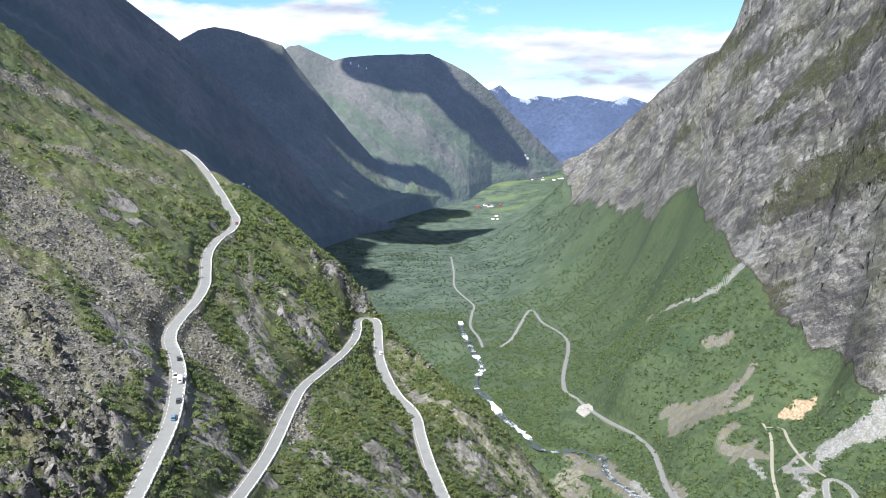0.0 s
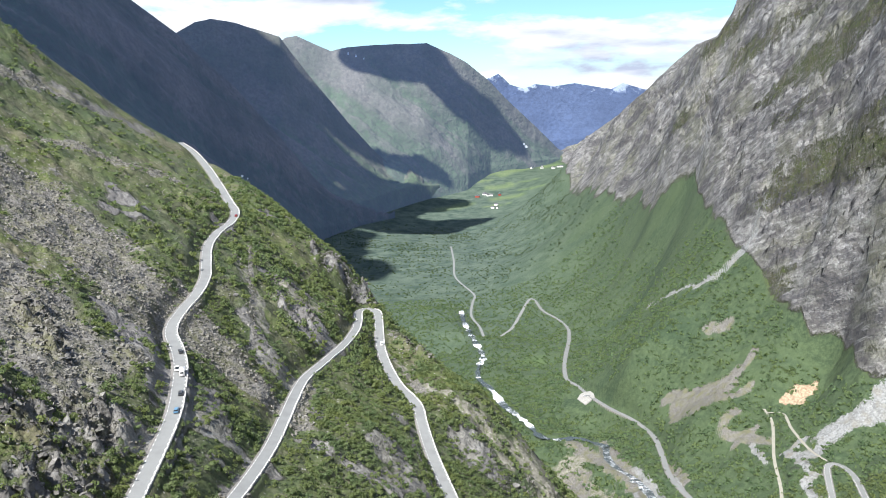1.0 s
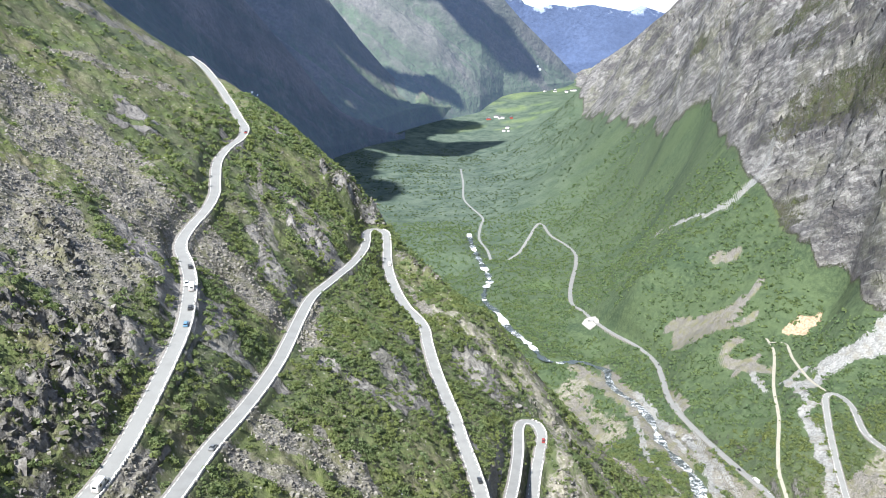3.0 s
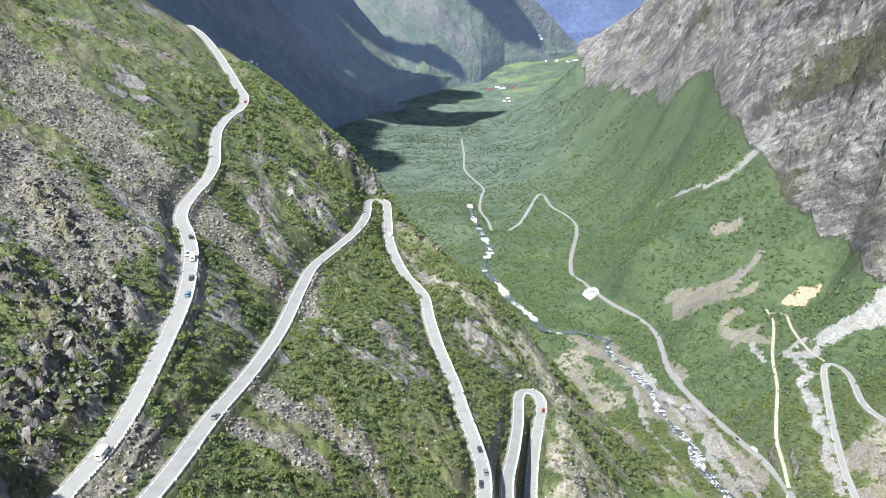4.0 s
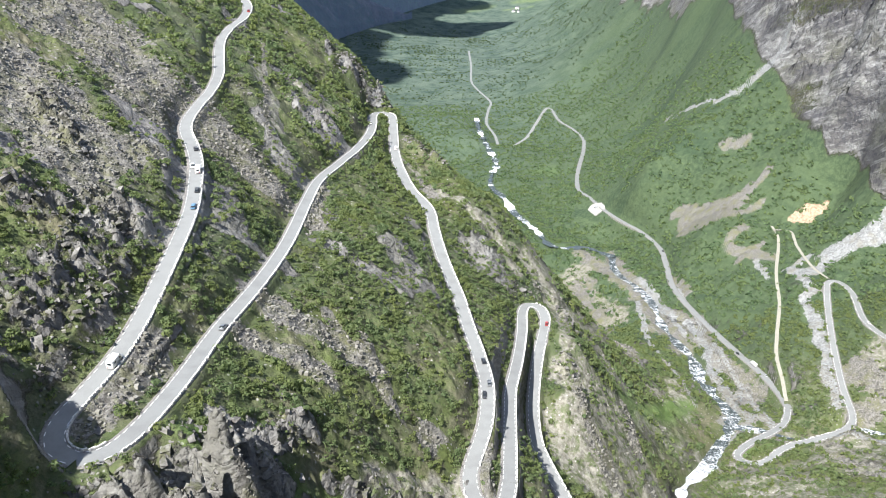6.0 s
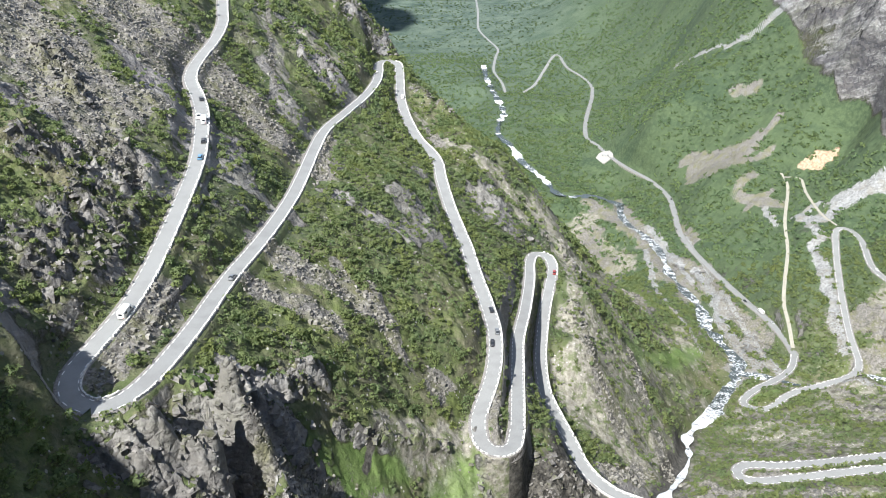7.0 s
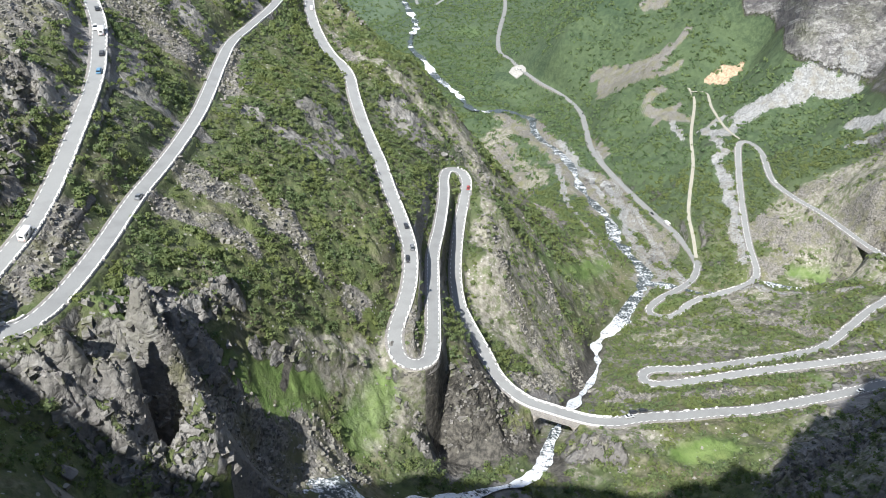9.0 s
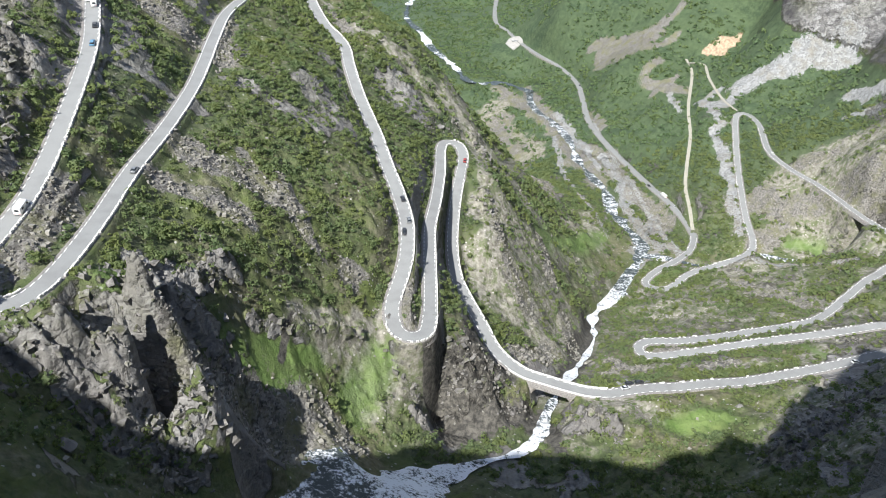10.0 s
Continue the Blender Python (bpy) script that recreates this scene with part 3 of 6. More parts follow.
class Near:
    """Nearest point in plan on a family of lines: its distance, height and half width."""

    def __init__(self, lines, half, cell=24.0):
        self.p = np.vstack([l for l in lines.values()])
        self.h = np.concatenate([np.full(len(l), half[k]) for k, l in lines.items()])
        self.cell, self.grid = cell, {}
        for i, (cx, cy) in enumerate(np.floor(self.p[:, :2] / cell).astype(int)):
            for dx in (-1, 0, 1):
                for dy in (-1, 0, 1):
                    self.grid.setdefault((cx + dx, cy + dy), []).append(i)

    def __call__(self, x, y):
        dist, z, half = np.full(len(x), 999.0), np.zeros(len(x)), np.ones(len(x))
        cx, cy = np.floor(x / self.cell).astype(int), np.floor(y / self.cell).astype(int)
        key = cx * 100003 + cy
        order = np.argsort(key, kind="stable")
        cuts = np.flatnonzero(np.diff(key[order])) + 1
        for grp in np.split(order, cuts):
            ids = self.grid.get((cx[grp[0]], cy[grp[0]]))
            if ids is None:
                continue
            ids = np.array(ids)
            d = np.hypot(x[grp, None] - self.p[ids, 0], y[grp, None] - self.p[ids, 1])
            j = d.argmin(1)
            dist[grp], z[grp], half[grp] = d[np.arange(len(grp)), j], self.p[ids[j], 2], self.h[ids[j]]
        return dist, z, half


near_road = Near({**road_line, **track_line}, {**HALF, "quarry": 1.5, "quarry_upper": 1.5})
near_water = Near(water_line, HALF_WATER)


def capsule(x, y, x0, y0, x1, y1, w):
    """1 inside a band of half width w along a segment, falling to 0 at its edge."""
    dx, dy = x1 - x0, y1 - y0
    t = np.clip(((x - x0) * dx + (y - y0) * dy) / max(dx * dx + dy * dy, 1e-6), 0, 1)
    d = np.hypot(x - x0 - t * dx, y - y0 - t * dy) / w
    return np.clip(1.5 - d, 0, 1)


# bands of bare scree, bright meadow, wet rock and quarry: x0, y0, x1, y1, half width
PALE_STONE = [(356, 772, 404, 752, 9.0), (396, 760, 444, 751, 10.0), (431, 759, 448, 741, 6.0), (401, 660, 412, 628, 5.0), (391, 633, 407, 614, 3.0), (322, 760, 342, 782, 4.0), (208, 543, 237, 504,
    2.5), (241, 503, 273, 496, 2.5), (272, 493, 314, 468, 2.5), (314, 468, 339, 457, 2.5), (200, 849, 208, 744, 4.0), (217, 733, 224, 635, 4.0), (214,
    633, 222, 547, 5.0), (222, 547, 196, 515, 3.0)]
PALE_STONE += [(231, 603, 199, 541, 4.0), (203, 829, 209, 701, 2.5), (238, 610, 232, 536, 3.0)]
PALE_STONE += [(329, 745, 361, 758, 7.3), (357, 761, 401, 751, 8.9), (312, 704, 304, 662, 4.8), (307, 670, 290, 590, 5.6), (290, 590, 280, 544, 5.1), (319, 766, 323, 708, 5.2), (301, 805, 297, 760, 3.3), (185, 798, 176, 679, 2.7), (228, 815, 228, 707, 2.2), (217, 660, 218, 578, 3.4), (231, 682, 235, 603, 2.5), (174, 670, 182, 558, 2.0), (396, 1077, 380, 1076, 5.6), (380, 1076, 356, 1087, 7.8), (356, 1087, 332, 1111, 5.1), (332, 1111, 297, 1242, 2.5)]
SCREE = [(264, 982, 315, 918, 9.0), (294, 891, 331, 901, 6.0), (329, 926, 349, 941, 5.0), (-212, 434, -133, 380, 34.0), (-168, 325, -132, 294, 20.0), (-143,
    294, -116, 269, 9.0), (-233, 536, -183, 607, 9.0), (-289, 581, -253, 766, 9.0), (-110, 398, -81, 379, 12.0), (-119, 394, -93, 377, 7.0), (-64, 276,
    -33, 279, 9.0), (-66, 249, -46, 257, 6.0), (-48, 293, -24, 269, 3.0), (-51, 179, -8, 214, 8.0), (131, 866, 133, 590, 17.0), (75, 353, 80, 344, 6.0),
    (210, 754, 243, 598, 9.0), (185, 862, 203, 670, 12.0)]
SCREE += [(329, 556, 371, 516, 8.0), (334, 594, 361, 586, 6.0), (270, 956, 302, 895, 13.0), (301, 936, 328, 931, 9.0), (290, 841, 317, 805, 9.0), (319, 1023, 341, 1007, 6.0), (133, 310, 107, 304, 5.0), (246, 467, 264, 414, 4.0), (-90, 179, -85, 223, 4.5), (-120, 294, -118, 322,
    7.0), (-72, 400, -63, 365, 5.0), (-21, 537, -13, 508, 4.0), (-69, 423, -67, 359, 4.0), (46, 269, 87, 288, 1.0), (104, 402, 104, 442, 5.0), (-134, 431,
    -130, 426, 3.0), (-90, 216, -83, 214, 4.0)]
SCREE += [(-4, 276, -10, 266, 4.0), (-126, 560, -97, 432, 1.6), (-34, 294, -19, 266, 2.0), (151, 296, 170, 301, 4.0), (243, 436, 259, 386, 5.0), (211, 327, 244,
    324, 2.5), (248, 519, 257, 467, 3.0), (119, 325, 126, 304, 5.0), (107, 378, 109, 338, 5.0), (70, 300, 90, 330, 5.0), (143, 331, 158, 331, 2.5), (14,
    288, 16, 255, 3.0), (62, 383, 69, 357, 6.0), (179, 942, 197, 797, 9.0), (147, 951, 180, 836, 8.0)]
SCREE += [(266, 955, 286, 898, 11.3), (292, 921, 327, 940, 5.7), (287, 856, 308, 869, 4.7), (308, 580, 319, 560, 11.8), (289, 531, 312, 541, 10.4), (230, 848, 233, 792, 5.0), (232, 742, 232, 705, 4.0), (289, 819, 318, 835, 3.4)]
MEADOW = [(-39, 202, -20, 215, 4.5), (-7, 226, 4, 246, 4.5), (-52, 184, -49, 180, 4.0), (-34, 211, -19, 228, 3.0), (-67, 187, -52, 202, 4.0), (120, 242, 145,
    249, 7.0), (105, 446, 174, 556, 7.0), (387, 1078, 341, 1104, 4.0), (210, 331, 217, 297, 3.0), (144, 342, 153, 343, 2.0), (198, 494, 222, 506, 4.0),
    (16, 4070, 136, 4119, 30.0), (153, 4221, 265, 4258, 30.0), (289, 4199, 412, 4354, 30.0), (224, 4009, 301, 3994, 30.0), (238, 3809, 335, 3783, 30.0),
    (333, 4431, 513, 4504, 45.0), (-9, 3632, 113, 3759, 30.0)]
MEADOW += [(-240, 3929, -115, 4029, 20.0), (-209, 3830, 16, 4010, 12.0), (-299, 3698, -159, 3818, 10.0), (176, 4102, 231, 4130, 14.0), (304, 4039, 431, 4002,
    12.0), (497, 4361, 587, 4399, 20.0), (183, 3696, 279, 3685, 12.0), (344, 3887, 436, 3806, 10.0), (-60, 3864, 41, 3941, 10.0), (136, 1383, 160, 1351,
    16.0), (333, 521, 315, 530, 4.0)]
WET = [(38, 254, 47, 277, 10.0), (31, 243, 66, 258, 8.0), (22, 250, 27, 255, 3.0), (-26, 233, -29, 216, 1.0), (156, 306, 178, 324, 1.5), (84, 288, 134, 413,
    5.0), (72, 267, 74, 233, 3.0)]
QUARRY = [(352, 866, 372, 863, 4.5), (360, 869, 385, 870, 4.5), (371, 875, 388, 873, 3.0)]
DRY = [(67, 486, 110, 474, 18.0), (74, 400, 107, 378, 22.0), (59, 352, 97, 329, 16.0), (170, 581, 167, 527, 6.0), (246, 435, 268, 386, 5.0), (120, 311, 168,
    297, 5.0), (315, 527, 342, 468, 6.0), (330, 582, 384, 575, 20.0), (322, 557, 364, 523, 20.0), (84, 273, 113, 251, 8.0), (22, 250, -4, 233, 6.0), (-19,
    235, 9, 263, 7.0), (236, 547, 244, 519, 3.0), (173, 296, 224, 310, 3.0), (51, 508, 135, 904, 18.0), (-126, 523, -94, 449, 4.0), (-100, 530, -80, 536,
    6.0), (152, 338, 220, 345, 3.0)]
DRY += [(21, 511, 34, 482, 6.0)]
DRY += [(133, 873, 159, 774, 14.1), (77, 474, 154, 671, 6.8), (89, 414, 128, 475, 6.5), (56, 397, 60, 366, 3.5), (-3, 515, 25, 504, 4.0), (-38, 564, -7, 514, 3.5)]
DRY += [(57, 404, 61, 362, 6.6), (58, 475, 63, 417, 4.1), (73, 398, 87, 404, 5.3)]
CRAGS = [(-117, 220, -111, 274, 9.0), (-151, 313, -134, 292, 5.0), (-113, 209, -101, 232, 10.0), (-102, 192, -97, 205, 5.0), (-91, 195, -90, 206, 3.0), (-56,
    193, -46, 200, 6.0), (-72, 179, -54, 165, 13.0), (-78, 158, -71, 158, 9.0), (9, 247, 17, 236, 4.0), (32, 263, 55, 258, 8.0), (-37, 216, -4, 250, 1.5),
    (-93, 631, -63, 658, 8.0), (-95, 502, -77, 515, 7.0), (-42, 606, -9, 573, 4.0), (64, 492, 66, 449, 4.0), (58, 407, 62, 383, 5.0), (9, 269, 7, 256,
    3.0), (-61, 193, -45, 221, 5.0)]
CRAGS += [(-121, 453, -111, 461, 5.0), (33, 455, 51, 471, 4.0), (81, 254, 97, 238, 4.0), (151, 213, 200, 241, 9.0)]
CRAGS += [(-130, 238, -121, 251, 6.8), (-119, 262, -108, 265, 4.8), (-113, 201, -105, 192, 5.5), (-104, 200, -98, 213, 3.0), (-108, 224, -103, 251, 2.4)]
# great boulders: place and size
BOULDERS = [(-68, 141, 4.2), (-18, 203, 2.0), (-51, 196, 3.0), (152, 256, 2.6), (181, 413, 2.5), (94, 348, 2.5), (173, 432, 3.0), (6, 262, 2.2), (40, 464, 3.5), (-232, 2440, 5.0), (-79, 652, 4.0), (64, 405, 3.0), (-53, 228, 2.4), (-48, 225, 2.6), (-120, 548, 2.6)]


def bands(x, y, rows):
    """The strongest of several ragged bands at plan points."""
    out = np.zeros(len(x))
    wx, wy = fractal(x, y, 22, 4, 0.6, 81), fractal(x, y, 22, 4, 0.6, 83)
    for x0, y0, x1, y1, w in rows:
        k = 0.55 * min(w, 16)
        out = np.maximum(out, capsule(x + k * wx, y + k * wy, x0, y0, x1, y1, w))
    return out


def treeline(x, y):
    """How high, for each bearing, the woods climb on the flank of the valley: height over distance."""
    a = np.degrees(np.arctan2(x, y))
    up = np.interp(a, [6.0, 7.0, 7.8, 8.6, 9.3, 10.7, 12.5, 14.3, 15.5, 16.2, 16.8, 17.7, 18.4, 19.4, 20.4, 21.1, 21.8, 22.9, 23.5, 25.3, 26.5, 27.5, 32.5], [0.0, -2.5, -5.0, -7.3, -6.9, -7.5, -7.4, -7.9, -6.6, -5.9, -7.7, -7.9, -8.8, -10.1, -11.8, -13.3, -13.9, -14.0, -15.6, -15.8, -17.3, -17.8, -18.3])
    return np.tan(np.radians(up + 0.6 * vnoise(x, y, 60, 71) + 0.5 * vnoise(x, y, 24, 73) + 0.5 * vnoise(x, y, 170, 72)))


def skyline(x, y, r, z):
    """Keeps the slopes below their crests, which rise by so many degrees over the eye at each bearing."""
    a = np.degrees(np.arctan2(x, y))
    ragged = 0.10 * fractal(x, y, 90, 4, 0.6, 131)
    near = np.interp(a, [-30, -26.23, -23.44, -20.47, -18.59, -16.65, -13.97, -11.21, -8.37, -6.92, -5.45], [7.6, 4.08, 1.59, -0.89, -2.28, -3.46, -5.18, -7.23, -9.86, -11.0, -12.87])
    z = np.where((a > -30) & (a < -5.45) & (r > 480) & (r < 1000), np.minimum(z, r * np.tan(np.radians(near + 0.6 * ragged))), z)
    far = np.interp(a, [8.0, 9.5, 9.72, 11.46, 13.15, 14.8, 15.93, 17.14, 17.98, 18.47, 21, 30], [-3.5, -3.42, -3.34, -2.0, -0.47, 1.16, 2.18, 2.57, 3.99, 5.62, 12, 24])
    return np.where((a > 8.0) & (a < 40) & (r > 700), np.minimum(z, r * np.tan(np.radians(far + ragged))), z)


def land(x, y):
    """Height of the ground at plan points."""
    r = np.hypot(x, y)
    z = base_height(x, y)
    dr, zr, hr = near_road(x, y)
    dw, zw, hw = near_water(x, y)
    free = 0.15 + 0.85 * smooth(1.0, 16.0, np.minimum(dr - hr, dw - hw))
    far = smooth(700, 1500, r)
    right = smooth(0.0, 0.06, z / r - treeline(x, y)) * smooth(0.10, 0.2, x / np.maximum(y, 1)) * smooth(500, 800, r)
    calm = smooth(60, 160, r)
    crags = bands(x, y, CRAGS) * free
    big = 2.0 * fractal(x + 0.3 * z, y, 24, 4, 0.6, 61, True) + 2.2 * fractal(x, y + 0.4 * z, 9, 4, 0.65, 67, True)
    on = np.flatnonzero(crags > 0.02)
    steps = np.zeros(len(x))
    steps[on] = 2.1 * blocks(x[on] + 0.5 * z[on], y[on] + 0.2 * z[on], 6.0, 301) + 1.2 * blocks(x[on] - 0.4 * z[on], y[on] + 0.4 * z[on], 2.6, 311)
    rough = (big + steps) * crags + (2.2 * fractal(x, y, 34, 4, 0.58, 3, True) + 1.0 * fractal(x, y, 7, 4, 0.65, 9)) * (1 - far) * free * calm
    rough = rough + far * (5.0 * fractal(x, y, 160, 5, 0.5, 5)) * free * smooth(-505, -430, z)
    crag = (20 * fractal(x, y, 260, 6, 0.55, 21, True) + 20 * fractal(0.16 * y - 0.10 * x, z + 0.48 * y, 34, 6, 0.62, 41, True)) * right
    flank = smooth(0.11, 0.16, x / np.maximum(y, 1)) * smooth(620, 900, r) * (1 - right)
    z = z + rough + crag + 9 * fractal(0.30 * y - 0.25 * x, z + 0.48 * y, 15, 4, 0.65, 43, True) * right + 2.6 * fractal(0.72 * y + 0.69 * x, 0.08 * x, 40, 4, 0.6, 141, True) * flank
    z = skyline(x, y, r, z)
    ahead = np.abs(np.degrees(np.arctan2(x, y)))
    below = np.where(x < 0, ahead < 57, ahead < 40 + 0.08 * r)
    z = np.where((r < 120) & below, np.minimum(z, -1.5 * r - 0.2), z)
    cut = smooth(hr + 0.7, np.where(z > zr, hr + 7.5, hr + 3.2), dr)
    z = np.where(dr < 60, (zr - 0.30) * (1 - cut) + z * cut, z)
    gulf = 7.0 * np.exp(-((x - 80) ** 2 + (y - 280) ** 2) / 400) + 4.0 * np.exp(-((x - 116) ** 2 + (y - 350) ** 2) / 900)
    gulf = gulf + 10.0 * np.exp(-((x + 5) ** 2 + (y - 182) ** 2) / 1300)
    bed = smooth(hw * 0.8 + gulf * 0.5, hw + 5.0 + gulf, dw)
    z = np.where((dw < 60), np.minimum(z, (zw - 1.2) * (1 - bed) + z * bed), z)
    return z


def grid_mesh(name, P, nu, nv, closed=False):
    """A mesh of a sheet of nu by nv points."""
    idx = np.arange(nu * nv).reshape(nu, nv)
    a, b, c, d = idx[:-1, :-1], idx[1:, :-1], idx[1:, 1:], idx[:-1, 1:]
    faces = np.stack([a, b, c, d], -1).reshape(-1, 4)
    return raw_mesh(name, P, faces)


def raw_mesh(name, P, faces, flat=False):
    """A mesh from arrays of points and of equal-sized faces."""
    me = bpy.data.meshes.new(name)
    k = faces.shape[1]
    me.vertices.add(len(P))
    me.vertices.foreach_set("co", np.asarray(P, np.float32).ravel())
    me.loops.add(faces.size)
    me.loops.foreach_set("vertex_index", faces.astype(np.int32).ravel())
    me.polygons.add(len(faces))
    me.polygons.foreach_set("loop_start", np.arange(len(faces), dtype=np.int32) * k)
    me.polygons.foreach_set("use_smooth", np.full(len(faces), not flat))
    me.update(calc_edges=True)
    return me


def attribute(me, name, values):
    a = me.attributes.new(name, "FLOAT", "POINT")
    a.data.foreach_set("value", np.asarray(values, np.float32))


def cover(x, y, z, slope):
    """What the ground is covered with: rock, scree, forest, meadow, wet rock, quarry, each 0 to 1; and how much painted
    haze pales it.
    """
    r = np.hypot(x, y)
    az = np.degrees(np.arctan2(x, y))
    n = fractal(x, y, 40, 4, 0.55, 31)
    right = smooth(10, 14, az) * smooth(450, 700, r)
    rock = smooth(1.5, 2.3, slope + 0.5 * n)
    wall = smooth(-0.004, 0.016, z / r - treeline(x, y)) * smooth(6, 8, az) * smooth(600, 800, r)
    bed = fractal(0.10 * y - 0.2 * x, z + 0.40 * y, 75, 6, 0.65, 91)
    ledge = smooth(-0.2, 0.7, bed + 0.25 * n + 0.9 * (smooth(0.06, 0.2, z / r - treeline(x, y)) - 0.75))
    rock = np.where(smooth(6, 8, az) * smooth(600, 800, r) > 0.5, np.maximum(wall * (1 - 0.55 * ledge), 0.6 * rock * (az < 8)), rock)
    near = 1 - smooth(600, 900, r)
    rock = np.maximum(rock, near * smooth(0.50, 0.75, n) * 0.9 * smooth(-230, -190, x))
    wallv = wall
    rock = np.maximum(rock, bands(x, y, CRAGS) * (0.16 + 0.50 * smooth(0.9, 2.1, slope)))
    rock = rock * (1 - 0.8 * bands(x, y, DRY)) * (1 - 0.6 * smooth(20, 40, x) * smooth(300, 330, y) * (1 - smooth(560, 640, r)))
    scree = bands(x, y, SCREE)
    lush = smooth(520, 760, r) * (1 - smooth(-1, 3, -8 - az) * (1 - smooth(900, 1300, r)))
    lush = np.maximum(lush, 0.35 + 0.4 * n) * (1 - 0.85 * smooth(0.2, 0.9, wallv))
    meadow = bands(x, y, MEADOW) * (1 - 0.5 * smooth(800, 1000, r) * (1 - smooth(2000, 2600, r)))
    wet = bands(x, y, WET)
    quarry = bands(x, y, QUARRY)
    scree = np.clip(scree - 0.9 * quarry, 0, 1)
    # share of painted haze, growing with distance, less on the right flank
    haze = smooth(900, 2600, r) * (1 - 0.8 * smooth(1, 12, az))
    dry = np.maximum(bands(x, y, DRY), (0.42 + 0.55 * n) * smooth(12, 15, az) * smooth(230, 260, r) * (1 - smooth(560, 640, r)))
    pale = np.clip(bands(x, y, PALE_STONE) - quarry, 0, 1)
    return rock, scree, np.clip(lush, 0, 1), meadow, wet, quarry, haze, dry, pale, np.clip(wallv, 0, 1)


# ---- the ground: one sheet, finest where it is seen most steeply ----
def steepness(zz, ga, gr):
    dz_r = np.gradient(zz, axis=1) / np.maximum(np.gradient(gr, axis=1), 1e-6)
    dz_a = np.gradient(zz, axis=0) / np.maximum(np.gradient(ga, axis=0) * gr, 1e-6)
    out = np.hypot(dz_r, dz_a)
    for k in range(3):
        out[1:-1, 1:-1] = (out[:-2, 1:-1] + out[2:, 1:-1] + out[1:-1, :-2] + out[1:-1, 2:] + 2 * out[1:-1, 1:-1]) / 6
    return out


# a coarse chart of heights and covers, by bearing and distance
az_all = np.radians(np.concatenate([np.arange(-180, -36.5, 4.0), np.arange(-36, 43.6, 0.3), np.arange(45, 181, 4.5)]))
az_all[-1] = np.pi
radii = np.concatenate([[0.02, 0.6, 1.0], np.exp(np.linspace(math.log(1.2), math.log(120), 50))[:-1], np.exp(np.linspace(math.log(120), math.log(4950), 620))])
ga, gr = np.meshgrid(az_all, radii, indexing="ij")
nu, nv = ga.shape
chart_x, chart_y = (gr * np.sin(ga)).ravel(), (gr * np.cos(ga)).ravel()
chart_z = land(chart_x, chart_y)
chart_z[gr.ravel() < 1.1] = -1.7
zz = chart_z.reshape(nu, nv)
soft_slope = steepness(zz, ga, gr)
covers = cover(chart_x, chart_y, chart_z, soft_slope.ravel())

# the rows of the sheet follow how much of the eye's view each stretch fills
rise = np.arctan2(zz, gr)
top = np.maximum.accumulate(np.where(gr < 100, -2.0, rise), axis=1)
seen = np.where(rise >= top - 0.01, 1.0, 0.25)
stretch_v = np.abs(np.diff(rise, axis=1)) * seen[:, 1:] + 0.10 * np.diff(np.log(gr), axis=1)
stretch_v[:, :52] = 0.004
for k in range(6):
    stretch_v[1:-1] = (stretch_v[:-2] + 2 * stretch_v[1:-1] + stretch_v[2:]) / 4
total = np.concatenate([np.zeros((nu, 1)), np.cumsum(stretch_v, axis=1)], axis=1)
total /= total[:, -1:]
az_sheet = np.radians(np.concatenate([np.arange(-180, -36.5, 4.0), np.arange(-36.0, 43.51, 0.12), np.arange(45, 181, 4.5)]))
az_sheet[-1] = np.pi
rows_n = 750
share = np.linspace(0, 1, rows_n)
sheet_r = np.empty((len(az_sheet), rows_n))
for i, a in enumerate(az_sheet):
    k = min(max(int(np.searchsorted(az_all, a)), 1), nu - 1)
    f = (a - az_all[k - 1]) / (az_all[k] - az_all[k - 1])
    sheet_r[i] = np.exp(np.interp(share, total[k - 1] * (1 - f) + total[k] * f, np.log(radii)))
sheet_a = np.broadcast_to(az_sheet[:, None], sheet_r.shape)
gx, gy = (sheet_r * np.sin(sheet_a)).ravel(), (sheet_r * np.cos(sheet_a)).ravel()
gz = land(gx, gy)
gz[sheet_r.ravel() < 1.1] = -1.7
fine_slope = steepness(gz.reshape(sheet_r.shape), sheet_a, sheet_r)
me = grid_mesh("ground", np.stack([gx, gy, gz], 1), *sheet_r.shape)
for key, vals in zip(("rock", "scree", "lush", "meadow", "wet", "quarry", "haze", "dry", "pale", "cliff"), cover(gx, gy, gz, fine_slope.ravel())):
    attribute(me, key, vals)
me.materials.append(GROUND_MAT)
ground = tagged(new("ground", me), "steep green and grey rocky mountain valley ground", "ground", kind="structure")


def ground_z(x, y):
    """Height of the ground at plan points."""
    return land(np.atleast_1d(np.asarray(x, float)), np.atleast_1d(np.asarray(y, float)))


# ---- far mountains: ridge and foot as (bearing, rise in degrees, distance) ----
FELLS = {}


def slope_point(t, fr, rr, zf, zr):
    """Distance and height a share t of the way from foot to ridge: a slope that steepens upwards."""
    return fr + (rr - fr) * t, zf + (zr - zf) * (0.30 * t + 0.70 * t * t)


